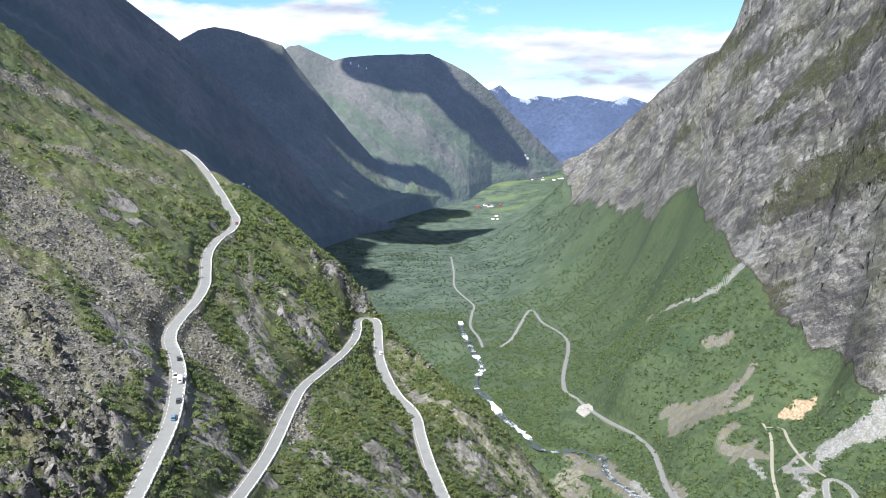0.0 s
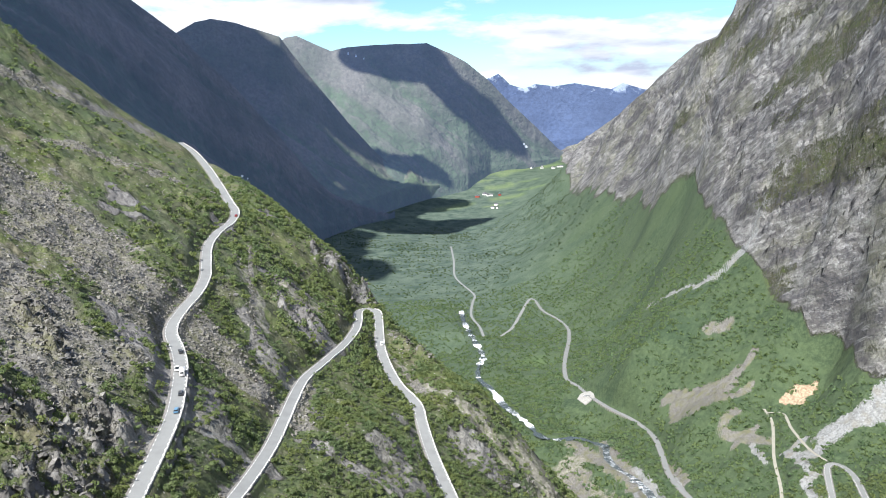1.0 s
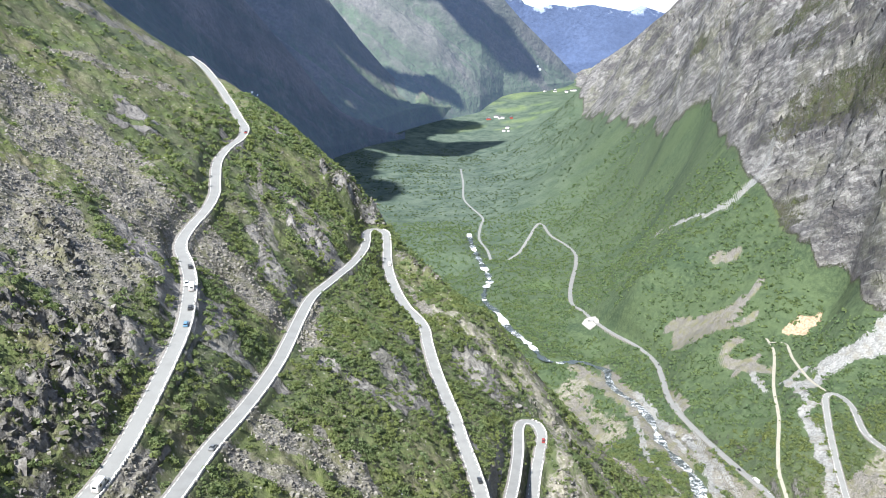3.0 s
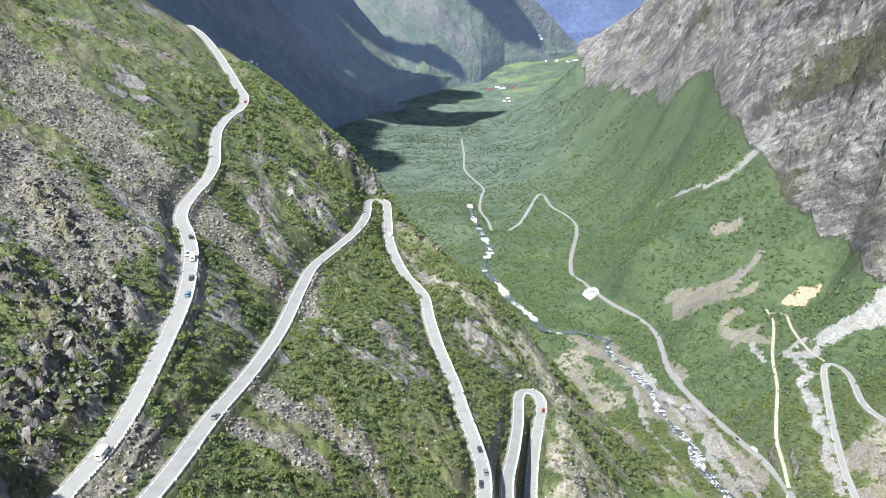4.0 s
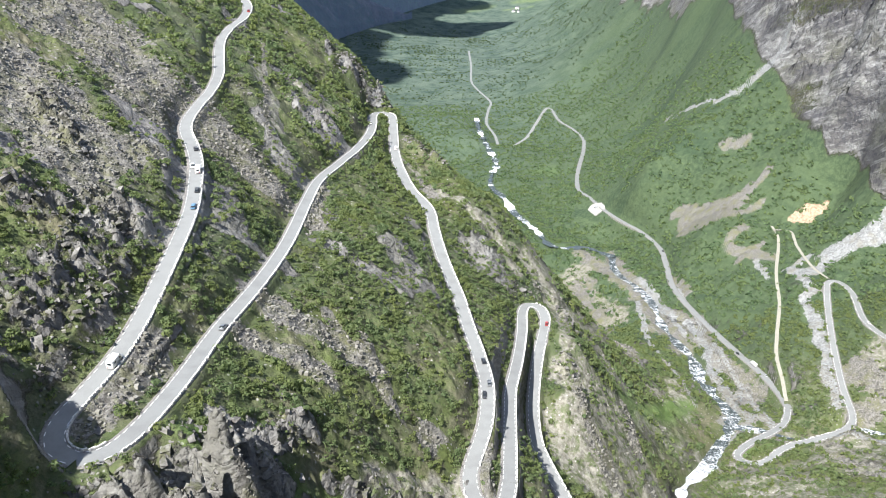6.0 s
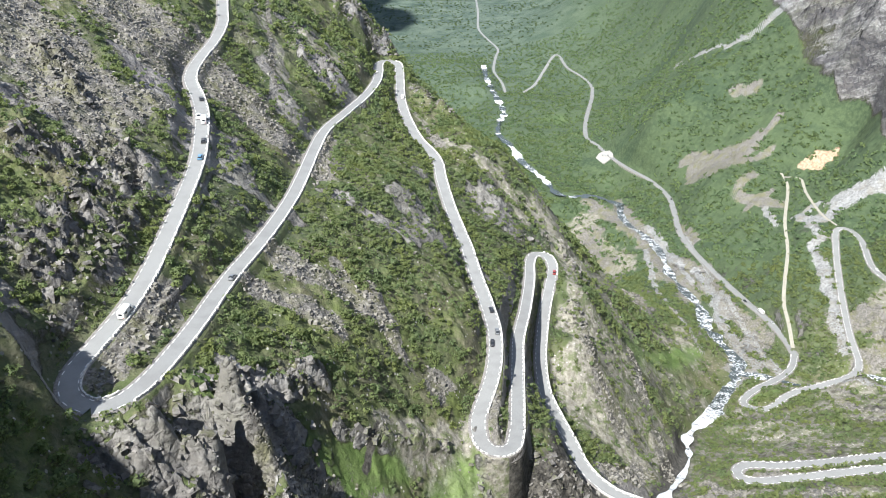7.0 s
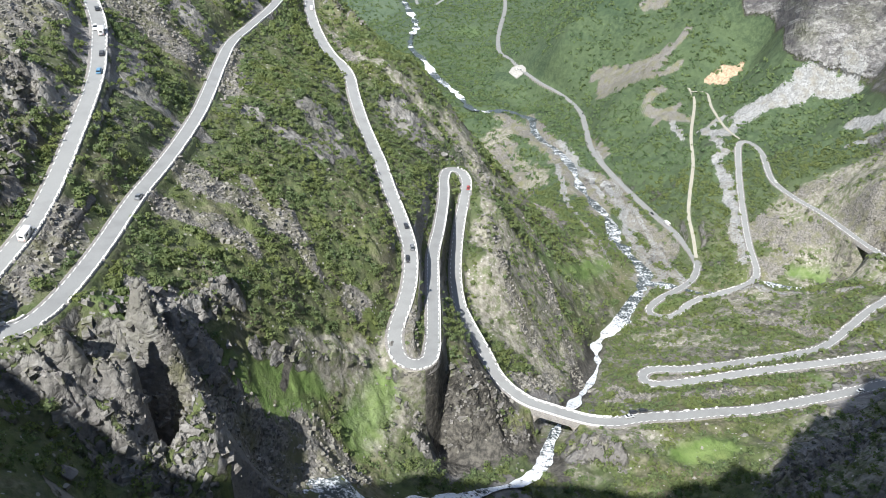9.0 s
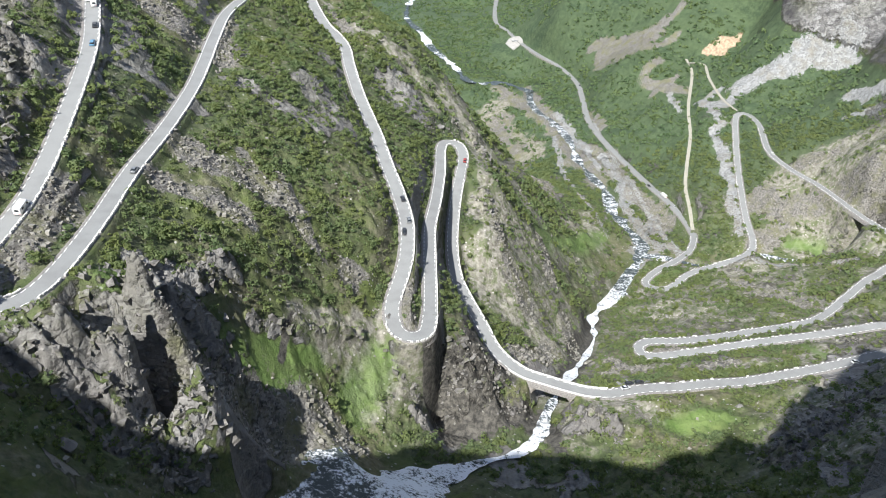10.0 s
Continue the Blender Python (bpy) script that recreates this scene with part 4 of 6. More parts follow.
def mountain(name, label, ridge, foot, mat, bump, wave, seed, snow=0.0, drifts=(), n=330, m=150):
    ridge, foot = np.array(ridge, float), np.array(foot, float)
    FELLS[name] = (ridge, foot)
    az = np.linspace(ridge[0, 0], ridge[-1, 0], n)
    pts, rockv, snowv = np.zeros((n, m, 3)), np.zeros((n, m)), np.zeros((n, m))
    re, rr = np.interp(az, ridge[:, 0], ridge[:, 1]), np.interp(az, ridge[:, 0], ridge[:, 2])
    fe, fr = np.interp(az, foot[:, 0], foot[:, 1]), np.interp(az, foot[:, 0], foot[:, 2])
    zr, zf = rr * np.tan(np.radians(re)), fr * np.tan(np.radians(fe))
    for j in range(m):
        t = j / (m - 1) * 1.55 - 0.3
        if t < 0:
            r = fr + (rr - fr) * t
            z = zf + t * 700
        elif t <= 1:
            r, z = slope_point(t, fr, rr, zf, zr)
        else:
            r = rr + (t - 1) * 1.0 * (rr - fr + 300)
            z = zr - (t - 1) * 1.6 * (zr - zf + 60)
        x, y = r * np.sin(np.radians(az)), r * np.cos(np.radians(az))
        fade = min(1, abs(t) * 4) * (0.06 + 0.94 * min(1.0, abs(t - 1) * 3))
        # gullies run down the fall line, to the foot of the valley
        fall = np.radians(az + 1.25 * np.degrees(np.arctan2(z, r))) * rr.mean()
        gully = fractal(fall, 0.10 * r, wave * 0.45, 6, 0.6, seed + 9, True)
        fine = fractal(fall, 0.22 * r, wave * 0.16, 5, 0.65, seed + 19)
        d = fractal(x, y, wave, 6, 0.55, seed, True)
        pts[:, j] = np.stack([x, y, z + bump * fade * (0.40 * d + (0.40 * gully + 0.16 * fine) * min(1.0, max(0.15, 2.2 * t)))], 1)
        rockv[:, j] = 0.02 + 0.72 * min(max(t, 0), 1) + 0.30 * fine + 0.22 * gully
        up = np.degrees(np.arctan2(pts[:, j, 2], r))
        snowv[:, j] = snow * smooth(0.72, 1.0, t) + 0.25 * snow * fine
        for sa, se, sw in drifts:
            snowv[:, j] += np.exp(-((az - sa) ** 2 + (up - se) ** 2) / sw ** 2)
    me = grid_mesh(name, pts.reshape(-1, 3), n, m)
    attribute(me, "rock", rockv.ravel())
    attribute(me, "snow", snowv.ravel())
    me.materials.append(mat)
    return tagged(new(name, me), label, "mountain", kind="structure")


# haze is painted as emission; BLUE's rock, woods and snow are tinted for it too
DARK = far_material("shaded_crag", (0.060, 0.092, 0.070), (0.140, 0.130, 0.126), snow=1.0, size=150, haze_glow=(0.009, 0.015, 0.033))
MID = far_material("valley_flank", (0.082, 0.122, 0.064), (0.128, 0.122, 0.106), snow=1.0, size=170, haze_glow=(0.014, 0.023, 0.050))
FAR = far_material("hazy_fell", (0.082, 0.120, 0.074), (0.138, 0.136, 0.126), snow=1.0, size=200, haze_glow=(0.020, 0.032, 0.066))
BLUE = far_material("blue_haze", (0.060, 0.088, 0.165), (0.066, 0.094, 0.170), snow=1.0, size=260, haze_glow=(0.022, 0.032, 0.062), white=(0.25, 0.30, 0.38))
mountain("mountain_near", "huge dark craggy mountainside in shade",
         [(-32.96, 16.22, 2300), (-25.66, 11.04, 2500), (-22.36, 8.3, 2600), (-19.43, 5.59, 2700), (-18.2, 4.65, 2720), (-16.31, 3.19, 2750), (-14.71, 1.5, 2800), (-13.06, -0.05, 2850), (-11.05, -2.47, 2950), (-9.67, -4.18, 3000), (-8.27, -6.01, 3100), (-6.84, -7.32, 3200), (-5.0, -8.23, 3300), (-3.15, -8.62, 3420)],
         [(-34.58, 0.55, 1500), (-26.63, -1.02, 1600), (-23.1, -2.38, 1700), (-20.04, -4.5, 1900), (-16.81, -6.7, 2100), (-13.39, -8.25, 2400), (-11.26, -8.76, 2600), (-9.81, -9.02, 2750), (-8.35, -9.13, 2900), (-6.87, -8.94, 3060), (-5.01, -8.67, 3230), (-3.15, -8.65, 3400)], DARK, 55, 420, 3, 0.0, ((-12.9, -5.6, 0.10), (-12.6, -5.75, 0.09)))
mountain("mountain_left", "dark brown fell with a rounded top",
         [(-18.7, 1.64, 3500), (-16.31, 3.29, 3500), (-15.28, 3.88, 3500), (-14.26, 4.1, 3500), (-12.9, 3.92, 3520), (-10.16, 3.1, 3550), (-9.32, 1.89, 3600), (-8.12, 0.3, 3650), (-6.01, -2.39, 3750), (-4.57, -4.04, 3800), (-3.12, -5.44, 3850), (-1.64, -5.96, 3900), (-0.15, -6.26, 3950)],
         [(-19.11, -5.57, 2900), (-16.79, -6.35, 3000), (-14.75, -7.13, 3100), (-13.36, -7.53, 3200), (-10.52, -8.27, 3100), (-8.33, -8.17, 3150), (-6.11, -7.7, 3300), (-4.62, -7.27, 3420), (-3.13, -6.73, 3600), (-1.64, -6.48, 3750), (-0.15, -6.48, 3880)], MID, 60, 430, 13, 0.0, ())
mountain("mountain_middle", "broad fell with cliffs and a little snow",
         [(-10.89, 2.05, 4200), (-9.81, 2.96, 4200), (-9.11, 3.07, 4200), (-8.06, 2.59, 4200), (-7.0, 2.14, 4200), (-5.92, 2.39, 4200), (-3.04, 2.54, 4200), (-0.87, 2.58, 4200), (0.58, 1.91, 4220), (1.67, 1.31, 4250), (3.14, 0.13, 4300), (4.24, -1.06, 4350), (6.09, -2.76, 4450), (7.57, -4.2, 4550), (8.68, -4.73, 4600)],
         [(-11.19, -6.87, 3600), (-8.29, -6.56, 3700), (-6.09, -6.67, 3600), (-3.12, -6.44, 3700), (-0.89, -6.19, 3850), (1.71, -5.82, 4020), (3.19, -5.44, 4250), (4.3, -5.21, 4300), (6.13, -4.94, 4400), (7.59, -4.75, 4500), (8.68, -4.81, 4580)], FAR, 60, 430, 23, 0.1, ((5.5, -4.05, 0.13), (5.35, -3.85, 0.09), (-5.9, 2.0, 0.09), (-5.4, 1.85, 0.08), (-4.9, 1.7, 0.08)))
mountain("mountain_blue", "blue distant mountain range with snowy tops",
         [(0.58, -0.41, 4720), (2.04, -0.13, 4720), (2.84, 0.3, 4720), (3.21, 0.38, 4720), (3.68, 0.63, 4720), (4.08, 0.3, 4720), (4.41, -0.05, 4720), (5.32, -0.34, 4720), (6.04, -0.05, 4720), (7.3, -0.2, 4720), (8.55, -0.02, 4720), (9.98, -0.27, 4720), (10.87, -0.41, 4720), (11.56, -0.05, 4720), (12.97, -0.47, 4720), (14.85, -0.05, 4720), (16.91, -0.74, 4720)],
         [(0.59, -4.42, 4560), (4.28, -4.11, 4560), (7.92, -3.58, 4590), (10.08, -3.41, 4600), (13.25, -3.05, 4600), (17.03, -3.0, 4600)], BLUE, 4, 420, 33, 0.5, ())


# ---- roads ----
def ribbon(line, half, lift=0.0):
    """A flat strip along a line, as wide as 2 * half (a number or one for each point)."""
    t = np.gradient(line[:, :2], axis=0)
    t /= np.linalg.norm(t, axis=1)[:, None] + 1e-9
    side = np.stack([t[:, 1], -t[:, 0]], 1)
    half = np.broadcast_to(np.asarray(half, float), (len(line),))
    cols = []
    for s in (-1.0, -0.5, 0.0, 0.5, 1.0):
        p = line.copy()
        p[:, :2] += side * (half * s)[:, None]
        p[:, 2] += lift + 0.05 * (1 - s * s)
        cols.append(p)
    P = np.stack(cols, 1)
    return P, side


def strip_thing(name, P, mat):
    n, m, _ = P.shape
    me = grid_mesh(name, P.reshape(-1, 3), n, m)
    me.materials.append(mat)
    return me


for k, line in road_line.items():
    P, side = ribbon(line, HALF[k])
    me = strip_thing("road", P, ASPHALT)
    tagged(new("road_" + k, me), "narrow grey sunlit asphalt mountain road", "road", kind="structure")
for k, line in track_line.items():
    P, side = ribbon(line, 1.5)
    tagged(new("track_" + k, strip_thing("track", P, GRAVEL)), "narrow pale gravel track", "track", kind="structure")
for k, line in water_line.items():
    n = len(line)
    wob = HALF_WATER[k] * np.clip(1 + 0.75 * fractal(line[:, 0], line[:, 1], 18, 3, 0.6, 77), 0.3, 1.9)
    if k == "river":
        wob *= 1 + 3.6 * (1 - smooth(20, 105, np.arange(n) * 2.0)) + 0.5 * smooth(430, 480, line[:, 1]) - 0.45 * smooth(290, 300, line[:, 1]) * (1 - smooth(400, 430, line[:, 1]))
    P, side = ribbon(line, wob, 0.9 if k == "river_far" else -0.4)
    me = strip_thing("water", P, WATER)
    steep = np.abs(np.gradient(line[:, 2])) / (np.hypot(*np.gradient(line[:, :2], axis=0).T) + 1e-6)
    attribute(me, "froth", np.repeat(0.21 + 0.60 * np.clip(steep, 0, 0.5) + 0.10 * (k == "river") + 0.12 * (k != "river") + {"river": 0.08, "river_far": 0.28, "stream": 0.0}[k] * fractal(line[:, 0], line[:, 1], 55, 3, 0.6, 88), P.shape[1]))
    tagged(new("water_" + k, me), "rushing white mountain river over dark stones", "river", kind="structure")


# ---- stones and shrubs on the slopes: far too many to count ----
rng = np.random.default_rng(5)


def at_ground(vals, x, y):
    a, r = np.arctan2(x, y), np.hypot(x, y)
    i = np.clip(np.searchsorted(az_all, a), 0, nu - 1)
    j = np.clip(np.searchsorted(radii, r), 0, nv - 1)
    return vals.reshape(nu, nv)[i, j]


def scatter(r0, r1, spacing, a0=-35, a1=41):
    """Random plan points in a ring sector, one for each spacing square on average."""
    area = math.radians(a1 - a0) / 2 * (r1 * r1 - r0 * r0)
    n = int(area / spacing ** 2)
    r = np.sqrt(rng.uniform(r0 * r0, r1 * r1, n))
    a = np.radians(rng.uniform(a0, a1, n))
    return r * np.sin(a), r * np.cos(a)


def tufts(n_tri, leaf, flat=0.75):
    """A shrub of unit size: loose leaf sprays over an uneven crown, as triangles."""
    lobes = rng.normal(0, 0.33, (4, 3)) * (1, 1, 0.5) + (0, 0, 0.55)
    size = rng.uniform(0.38, 0.62, 4)
    k = rng.integers(0, 4, n_tri)
    d = rng.normal(0, 1, (n_tri, 3))
    d[:, 2] = np.abs(d[:, 2]) * 0.9 - 0.25
    d /= np.linalg.norm(d, axis=1)[:, None]
    c = lobes[k] + d * (size[k] * rng.uniform(0.75, 1.08, n_tri))[:, None] * (1, 1, flat)
    n = d + rng.normal(0, 0.35, (n_tri, 3))
    n /= np.linalg.norm(n, axis=1)[:, None]
    u = np.cross(n, rng.normal(0, 1, (n_tri, 3)))
    u /= np.linalg.norm(u, axis=1)[:, None] + 1e-9
    v = np.cross(n, u)
    s = leaf * rng.uniform(0.7, 1.3, (n_tri, 1))
    return np.stack([c + u * s, c - 0.5 * u * s + 0.85 * v * s, c - 0.5 * u * s - 0.85 * v * s], 1)


def stone(seed):
    """An angular stone of unit size: a box with its corners knocked about."""
    g = np.random.default_rng(seed)
    p = np.array([(x, y, z) for x in (-1, 1) for y in (-1, 1) for z in (-1, 1)], float) * 0.5
    p *= g.uniform(0.6, 1.0, (8, 1))
    p += g.normal(0, 0.07, (8, 3))
    f = np.array([(0, 1, 3, 2), (4, 6, 7, 5), (0, 4, 5, 1), (2, 3, 7, 6), (0, 2, 6, 4), (1, 5, 7, 3)])
    return p, f


def leaf_material(name, dark, light):
    m = Mat(name, 0.8)
    c = m.mix(m.island(), dark, light)
    c = m.mix(m.ramp(m.noise(14, 4, 0.6), (0.38, 0.0), (0.64, 0.75)), c, tuple(0.5 * (a + b) * f for a, b, f in zip(dark, light, (1.35, 1.15, 0.8))))
    m.color(c)
    thin, both = m.n.new("ShaderNodeBsdfTranslucent"), m.n.new("ShaderNodeMixShader")
    both.inputs["Fac"].default_value = 0.42
    m.put(thin.inputs["Color"], m.mix(1.0, c, (1.05, 1.25, 0.85), "MULTIPLY"))
    m.l.new(m.b.outputs[0], both.inputs[1])
    m.l.new(thin.outputs[0], both.inputs[2])
    m.l.new(both.outputs[0], m.n["Material Output"].inputs["Surface"])
    return m.m


LEAF = leaf_material("birch_leaf", (0.100, 0.144, 0.068), (0.176, 0.222, 0.110))
WOODS = leaf_material("wood_leaf", (0.100, 0.155, 0.084), (0.136, 0.194, 0.104))
WOODS_FLAT = leaf_material("valley_leaf", (0.066, 0.102, 0.064), (0.100, 0.138, 0.088))
BOULDER = Mat("weathered_boulder", 0.95)
BOULDER.color(BOULDER.mix(BOULDER.ramp(BOULDER.noise(0.8, 5), (0.35, 0.0), (0.65, 0.6)), BOULDER.ramp(BOULDER.island(), (0.0, (0.095, 0.090, 0.083)), (0.6, (0.188, 0.180, 0.165)), (1.0, (0.295, 0.282, 0.260))), (0.25, 0.24, 0.19)))
BOULDER = BOULDER.m


def plant(name, label, cat, x, y, size, kinds, mat, sink=0.12):
    n = len(x)
    z = ground_z(x, y) - sink * size
    turn = rng.uniform(0, 2 * np.pi, n)
    pick = rng.integers(0, len(kinds), n)
    out = []
    for k, tri in enumerate(kinds):
        w = np.flatnonzero(pick == k)
        if not len(w):
            continue
        c, s = np.cos(turn[w])[:, None, None], np.sin(turn[w])[:, None, None]
        t = tri[None]
        p = np.stack([t[..., 0] * c - t[..., 1] * s, t[..., 0] * s + t[..., 1] * c, np.broadcast_to(t[..., 2], (len(w),) + tri.shape[:2])], -1)
        p = p * size[w][:, None, None, None] + np.stack([x[w], y[w], z[w]], 1)[:, None, None]
        out.append(p.reshape(-1, 3))
    P = np.vstack(out)
    me = raw_mesh(name, P, np.arange(len(P)).reshape(-1, 3), flat=True)
    me.materials.append(mat)
    return tagged(new(name, me), label, cat, kind="stuff")


def stones(name, label, x, y, size, mat=None, sink=0.2):
    n = len(x)
    z = ground_z(x, y) + (0.5 - sink) * size * 0.6
    kinds = [stone(i) for i in range(7)]
    turn, pick = rng.uniform(0, 2 * np.pi, n), rng.integers(0, 7, n)
    V, F, base = [], [], 0
    for k, (p, f) in enumerate(kinds):
        w = np.flatnonzero(pick == k)
        c, s = np.cos(turn[w])[:, None], np.sin(turn[w])[:, None]
        q = np.stack([p[:, 0] * c - p[:, 1] * s, p[:, 0] * s + p[:, 1] * c, np.broadcast_to(p[:, 2], (len(w), 8)) * 0.75], -1)
        q = q * size[w][:, None, None] + np.stack([x[w], y[w], z[w]], 1)[:, None]
        V.append(q.reshape(-1, 3))
        F.append((f[None] + (np.arange(len(w)) * 8)[:, None, None] + base).reshape(-1, 4))
        base += len(w) * 8
    me = raw_mesh(name, np.vstack(V), np.vstack(F), flat=True)
    me.materials.append(mat or BOULDER)
    return tagged(new(name, me), label, "boulders", kind="stuff")


rock_v, scree_v, lush_v, meadow_v, wet_v, quarry_v, haze_v, dry_v, pale_v, cliff_v = covers
above_v = chart_z / np.maximum(gr.ravel(), 1) - treeline(chart_x, chart_y)
SHRUBS = [tufts(50, 0.23) for k in range(10)]
TREES = [tufts(26, 0.31, 0.95) for k in range(8)]


def clear(x, y, road=1.5, water=1.0):
    dr, _, hr = near_road(x, y)
    dw, _, hw = near_water(x, y)
    return (dr > hr + road) & (dw > hw + water)


def growth(x, y):
    """How likely a shrub is to grow at a plan point."""
    r = np.hypot(x, y)
    bare = np.maximum(np.maximum(at_ground(scree_v, x, y) * 1.3, at_ground(wet_v, x, y)), np.maximum(at_ground(quarry_v, x, y), at_ground(meadow_v, x, y) * (r < 900)))
    bare = np.maximum(bare, 0.78 * np.clip(at_ground(dry_v, x, y) * 1.5, 0, 1))
    bare = np.maximum(bare, 1.3 * at_ground(pale_v, x, y))
    bare = np.maximum(bare, (np.hypot(x - 191, y - 1118) < 34) * 1.0)
    bare = np.maximum(bare, smooth(-0.004, 0.01, at_ground(above_v, x, y)) * (r > 620) * (x > 0.11 * y))
    bare = np.maximum(bare, 0.72 * bands(x, y, CRAGS))
    bare = np.maximum(bare, (x > -46) * (1 - smooth(208, 226, r)))
    steep = at_ground(soft_slope.ravel(), x, y)
    n = 0.92 + 0.8 * fractal(x, y, 30, 4, 0.6, 51)
    left_top = smooth(-190, -110, x) * 0.92 + 0.08
    return np.clip(n, 0.05, 1) * (1 - np.clip(bare, 0, 1)) * (1 - smooth(np.where(r < 320, 1.9, 1.5), np.where(r < 320, 2.9, 2.2), steep)) * left_top * (1 - 0.6 * smooth(0.5, 0.7, at_ground(rock_v, x, y)))


x, y = scatter(150, 470, 1.95)
keep = (rng.uniform(0, 1, len(x)) < growth(x, y)) & clear(x, y)
x, y = x[keep], y[keep]
plant("birch_shrubs", "dense low green mountain birch shrubs on the slopes", "shrubs", x, y, 0.7 + 1.7 * rng.uniform(0, 1, len(x)) ** 1.8, SHRUBS, LEAF)
x, y = scatter(470, 760, 2.9)
keep = (rng.uniform(0, 1, len(x)) < growth(x, y) * 1.2) & clear(x, y, 1.5, 4.0)
x, y = x[keep], y[keep]
plant("hillside_shrubs", "green birch thickets on the far slopes", "shrubs", x, y, rng.uniform(1.3, 2.9, len(x)), TREES, LEAF)
for r0, r1, gap_m, n_tri, leaf in ((760, 1300, 4.8, 14, 0.42), (1300, 2100, 7.2, 9, 0.52)):
    x, y = scatter(r0, r1, gap_m, -10, 33)
    keep = (rng.uniform(0, 1, len(x)) < growth(x, y) * 1.5 * (1 - smooth(0.3, 0.6, at_ground(rock_v, x, y)))) & clear(x, y, 2.0, 3.0)
    x, y = x[keep], y[keep]
    plant("valley_woods", "low green birch woods covering the valley flank", "woods", x, y, rng.uniform(2.0, 3.6, len(x)), [tufts(n_tri, leaf, 0.62) for k in range(8)], WOODS, 0.36)
x, y = scatter(2100, 3300, 11.0, -9, 13)
keep = (rng.uniform(0, 1, len(x)) < 0.35 + 0.6 * fractal(x, y, 120, 3, 0.6, 57)) & clear(x, y, 3.0) & (at_ground(meadow_v, x, y) < 0.2) & ((at_ground(above_v, x, y) < -0.004) | (x < 0.11 * y))
x, y = x[keep], y[keep]
plant("valley_floor_woods", "dark green woods on the flat valley floor", "woods", x, y, rng.uniform(2.6, 4.2, len(x)), [tufts(10, 0.5, 0.6) for k in range(6)], WOODS_FLAT, 0.4)
x, y = scatter(150, 700, 1.25)
sc = np.maximum(at_ground(scree_v, x, y), at_ground(pale_v, x, y) * (np.hypot(x, y) < 660))
keep = (rng.uniform(0, 1, len(x)) < np.where(sc > 0.45, 0.85, 0.012)) & clear(x, y, 0.8, -2.0)
x, y = x[keep], y[keep]
stones("scree_boulders", "grey angular boulders strewn over the slopes", x, y, 0.45 + 1.15 * rng.uniform(0, 1, len(x)) ** 3.5)


# ---- broken rock: blocks that stand out of the crags, and the tilted slabs of the great cliff ----
def rock_material(name, dark, light):
    m = Mat(name, 0.95)
    strata = m.layers(3.0, 8, 0.7, (0.33, 0.0, 0.12), (0.8, 0.3, 1.2))
    c = m.mix(m.ramp(strata, (0.36, 0.0), (0.64, 1.0)), dark, light)
    c = m.mix(m.ramp(m.island(), (0.0, 0.7), (0.55, 0.0)), c, tuple(0.55 * v for v in dark))
    c = m.mix(m.ramp(m.noise(5.0, 6, 0.65), (0.50, 0.0), (0.62, 0.7)), c, (0.105, 0.112, 0.055))
    return m.color(c).bump(m.math("ADD", strata, m.noise(0.9, 5, 0.6)), 0.6).m


def slabs_on(name, label, x, y, size, shape, lean, mat, sink, spread=0.22):
    """Angular blocks set into the ground: shape is their length along y, breadth and height; lean tips them about x."""
    n = len(x)
    z = ground_z(x, y) - sink * size
    V, F, base = [], [], 0
    pick = rng.integers(0, 9, n)
    for k in range(9):
        p, f = stone(40 + k)
        w = np.flatnonzero(pick == k)
        m = len(w)
        turn, tip = rng.normal(0.12, spread, m), rng.normal(lean, 0.7 * spread, m)
        q = np.broadcast_to(p * (shape[1], shape[0], shape[2]), (m, 8, 3)) * rng.uniform(0.7, 1.35, (m, 1, 3))
        c, t = np.cos(tip)[:, None], np.sin(tip)[:, None]
        q = np.stack([q[..., 0], q[..., 1] * c - q[..., 2] * t, q[..., 1] * t + q[..., 2] * c], -1)
        c, t = np.cos(turn)[:, None], np.sin(turn)[:, None]
        q = np.stack([q[..., 0] * c - q[..., 1] * t, q[..., 0] * t + q[..., 1] * c, q[..., 2]], -1)
        q = q * size[w][:, None, None] + np.stack([x[w], y[w], z[w]], 1)[:, None]
        V.append(q.reshape(-1, 3))
        F.append((f[None] + (np.arange(m) * 8)[:, None, None] + base).reshape(-1, 4))
        base += m * 8
    me = raw_mesh(name, np.vstack(V), np.vstack(F), flat=True)
    me.materials.append(mat)
    return tagged(new(name, me), label, "rocks", kind="stuff")


CRAG_ROCK = rock_material("broken_crag", (0.112, 0.106, 0.100), (0.300, 0.288, 0.270))
x, y = scatter(150, 700, 1.3)
cr = bands(x, y, CRAGS)
keep = (rng.uniform(0, 1, len(x)) < 0.55 * cr) & clear(x, y, 3.0, 2.5)
x, y = x[keep], y[keep]
slabs_on("crag_blocks", "dark broken blocks of rock standing out of the crags", x, y, 0.6 + 1.7 * rng.uniform(0, 1, len(x)) ** 4, (1.9, 1.0, 0.8), -0.5, CRAG_ROCK, 0.30, 0.9)


# single birch bushes that stand out on the slopes
WOOD = plain("birch_bark", (0.30, 0.27, 0.24), 0.9, vary=0.3, size=0.2)


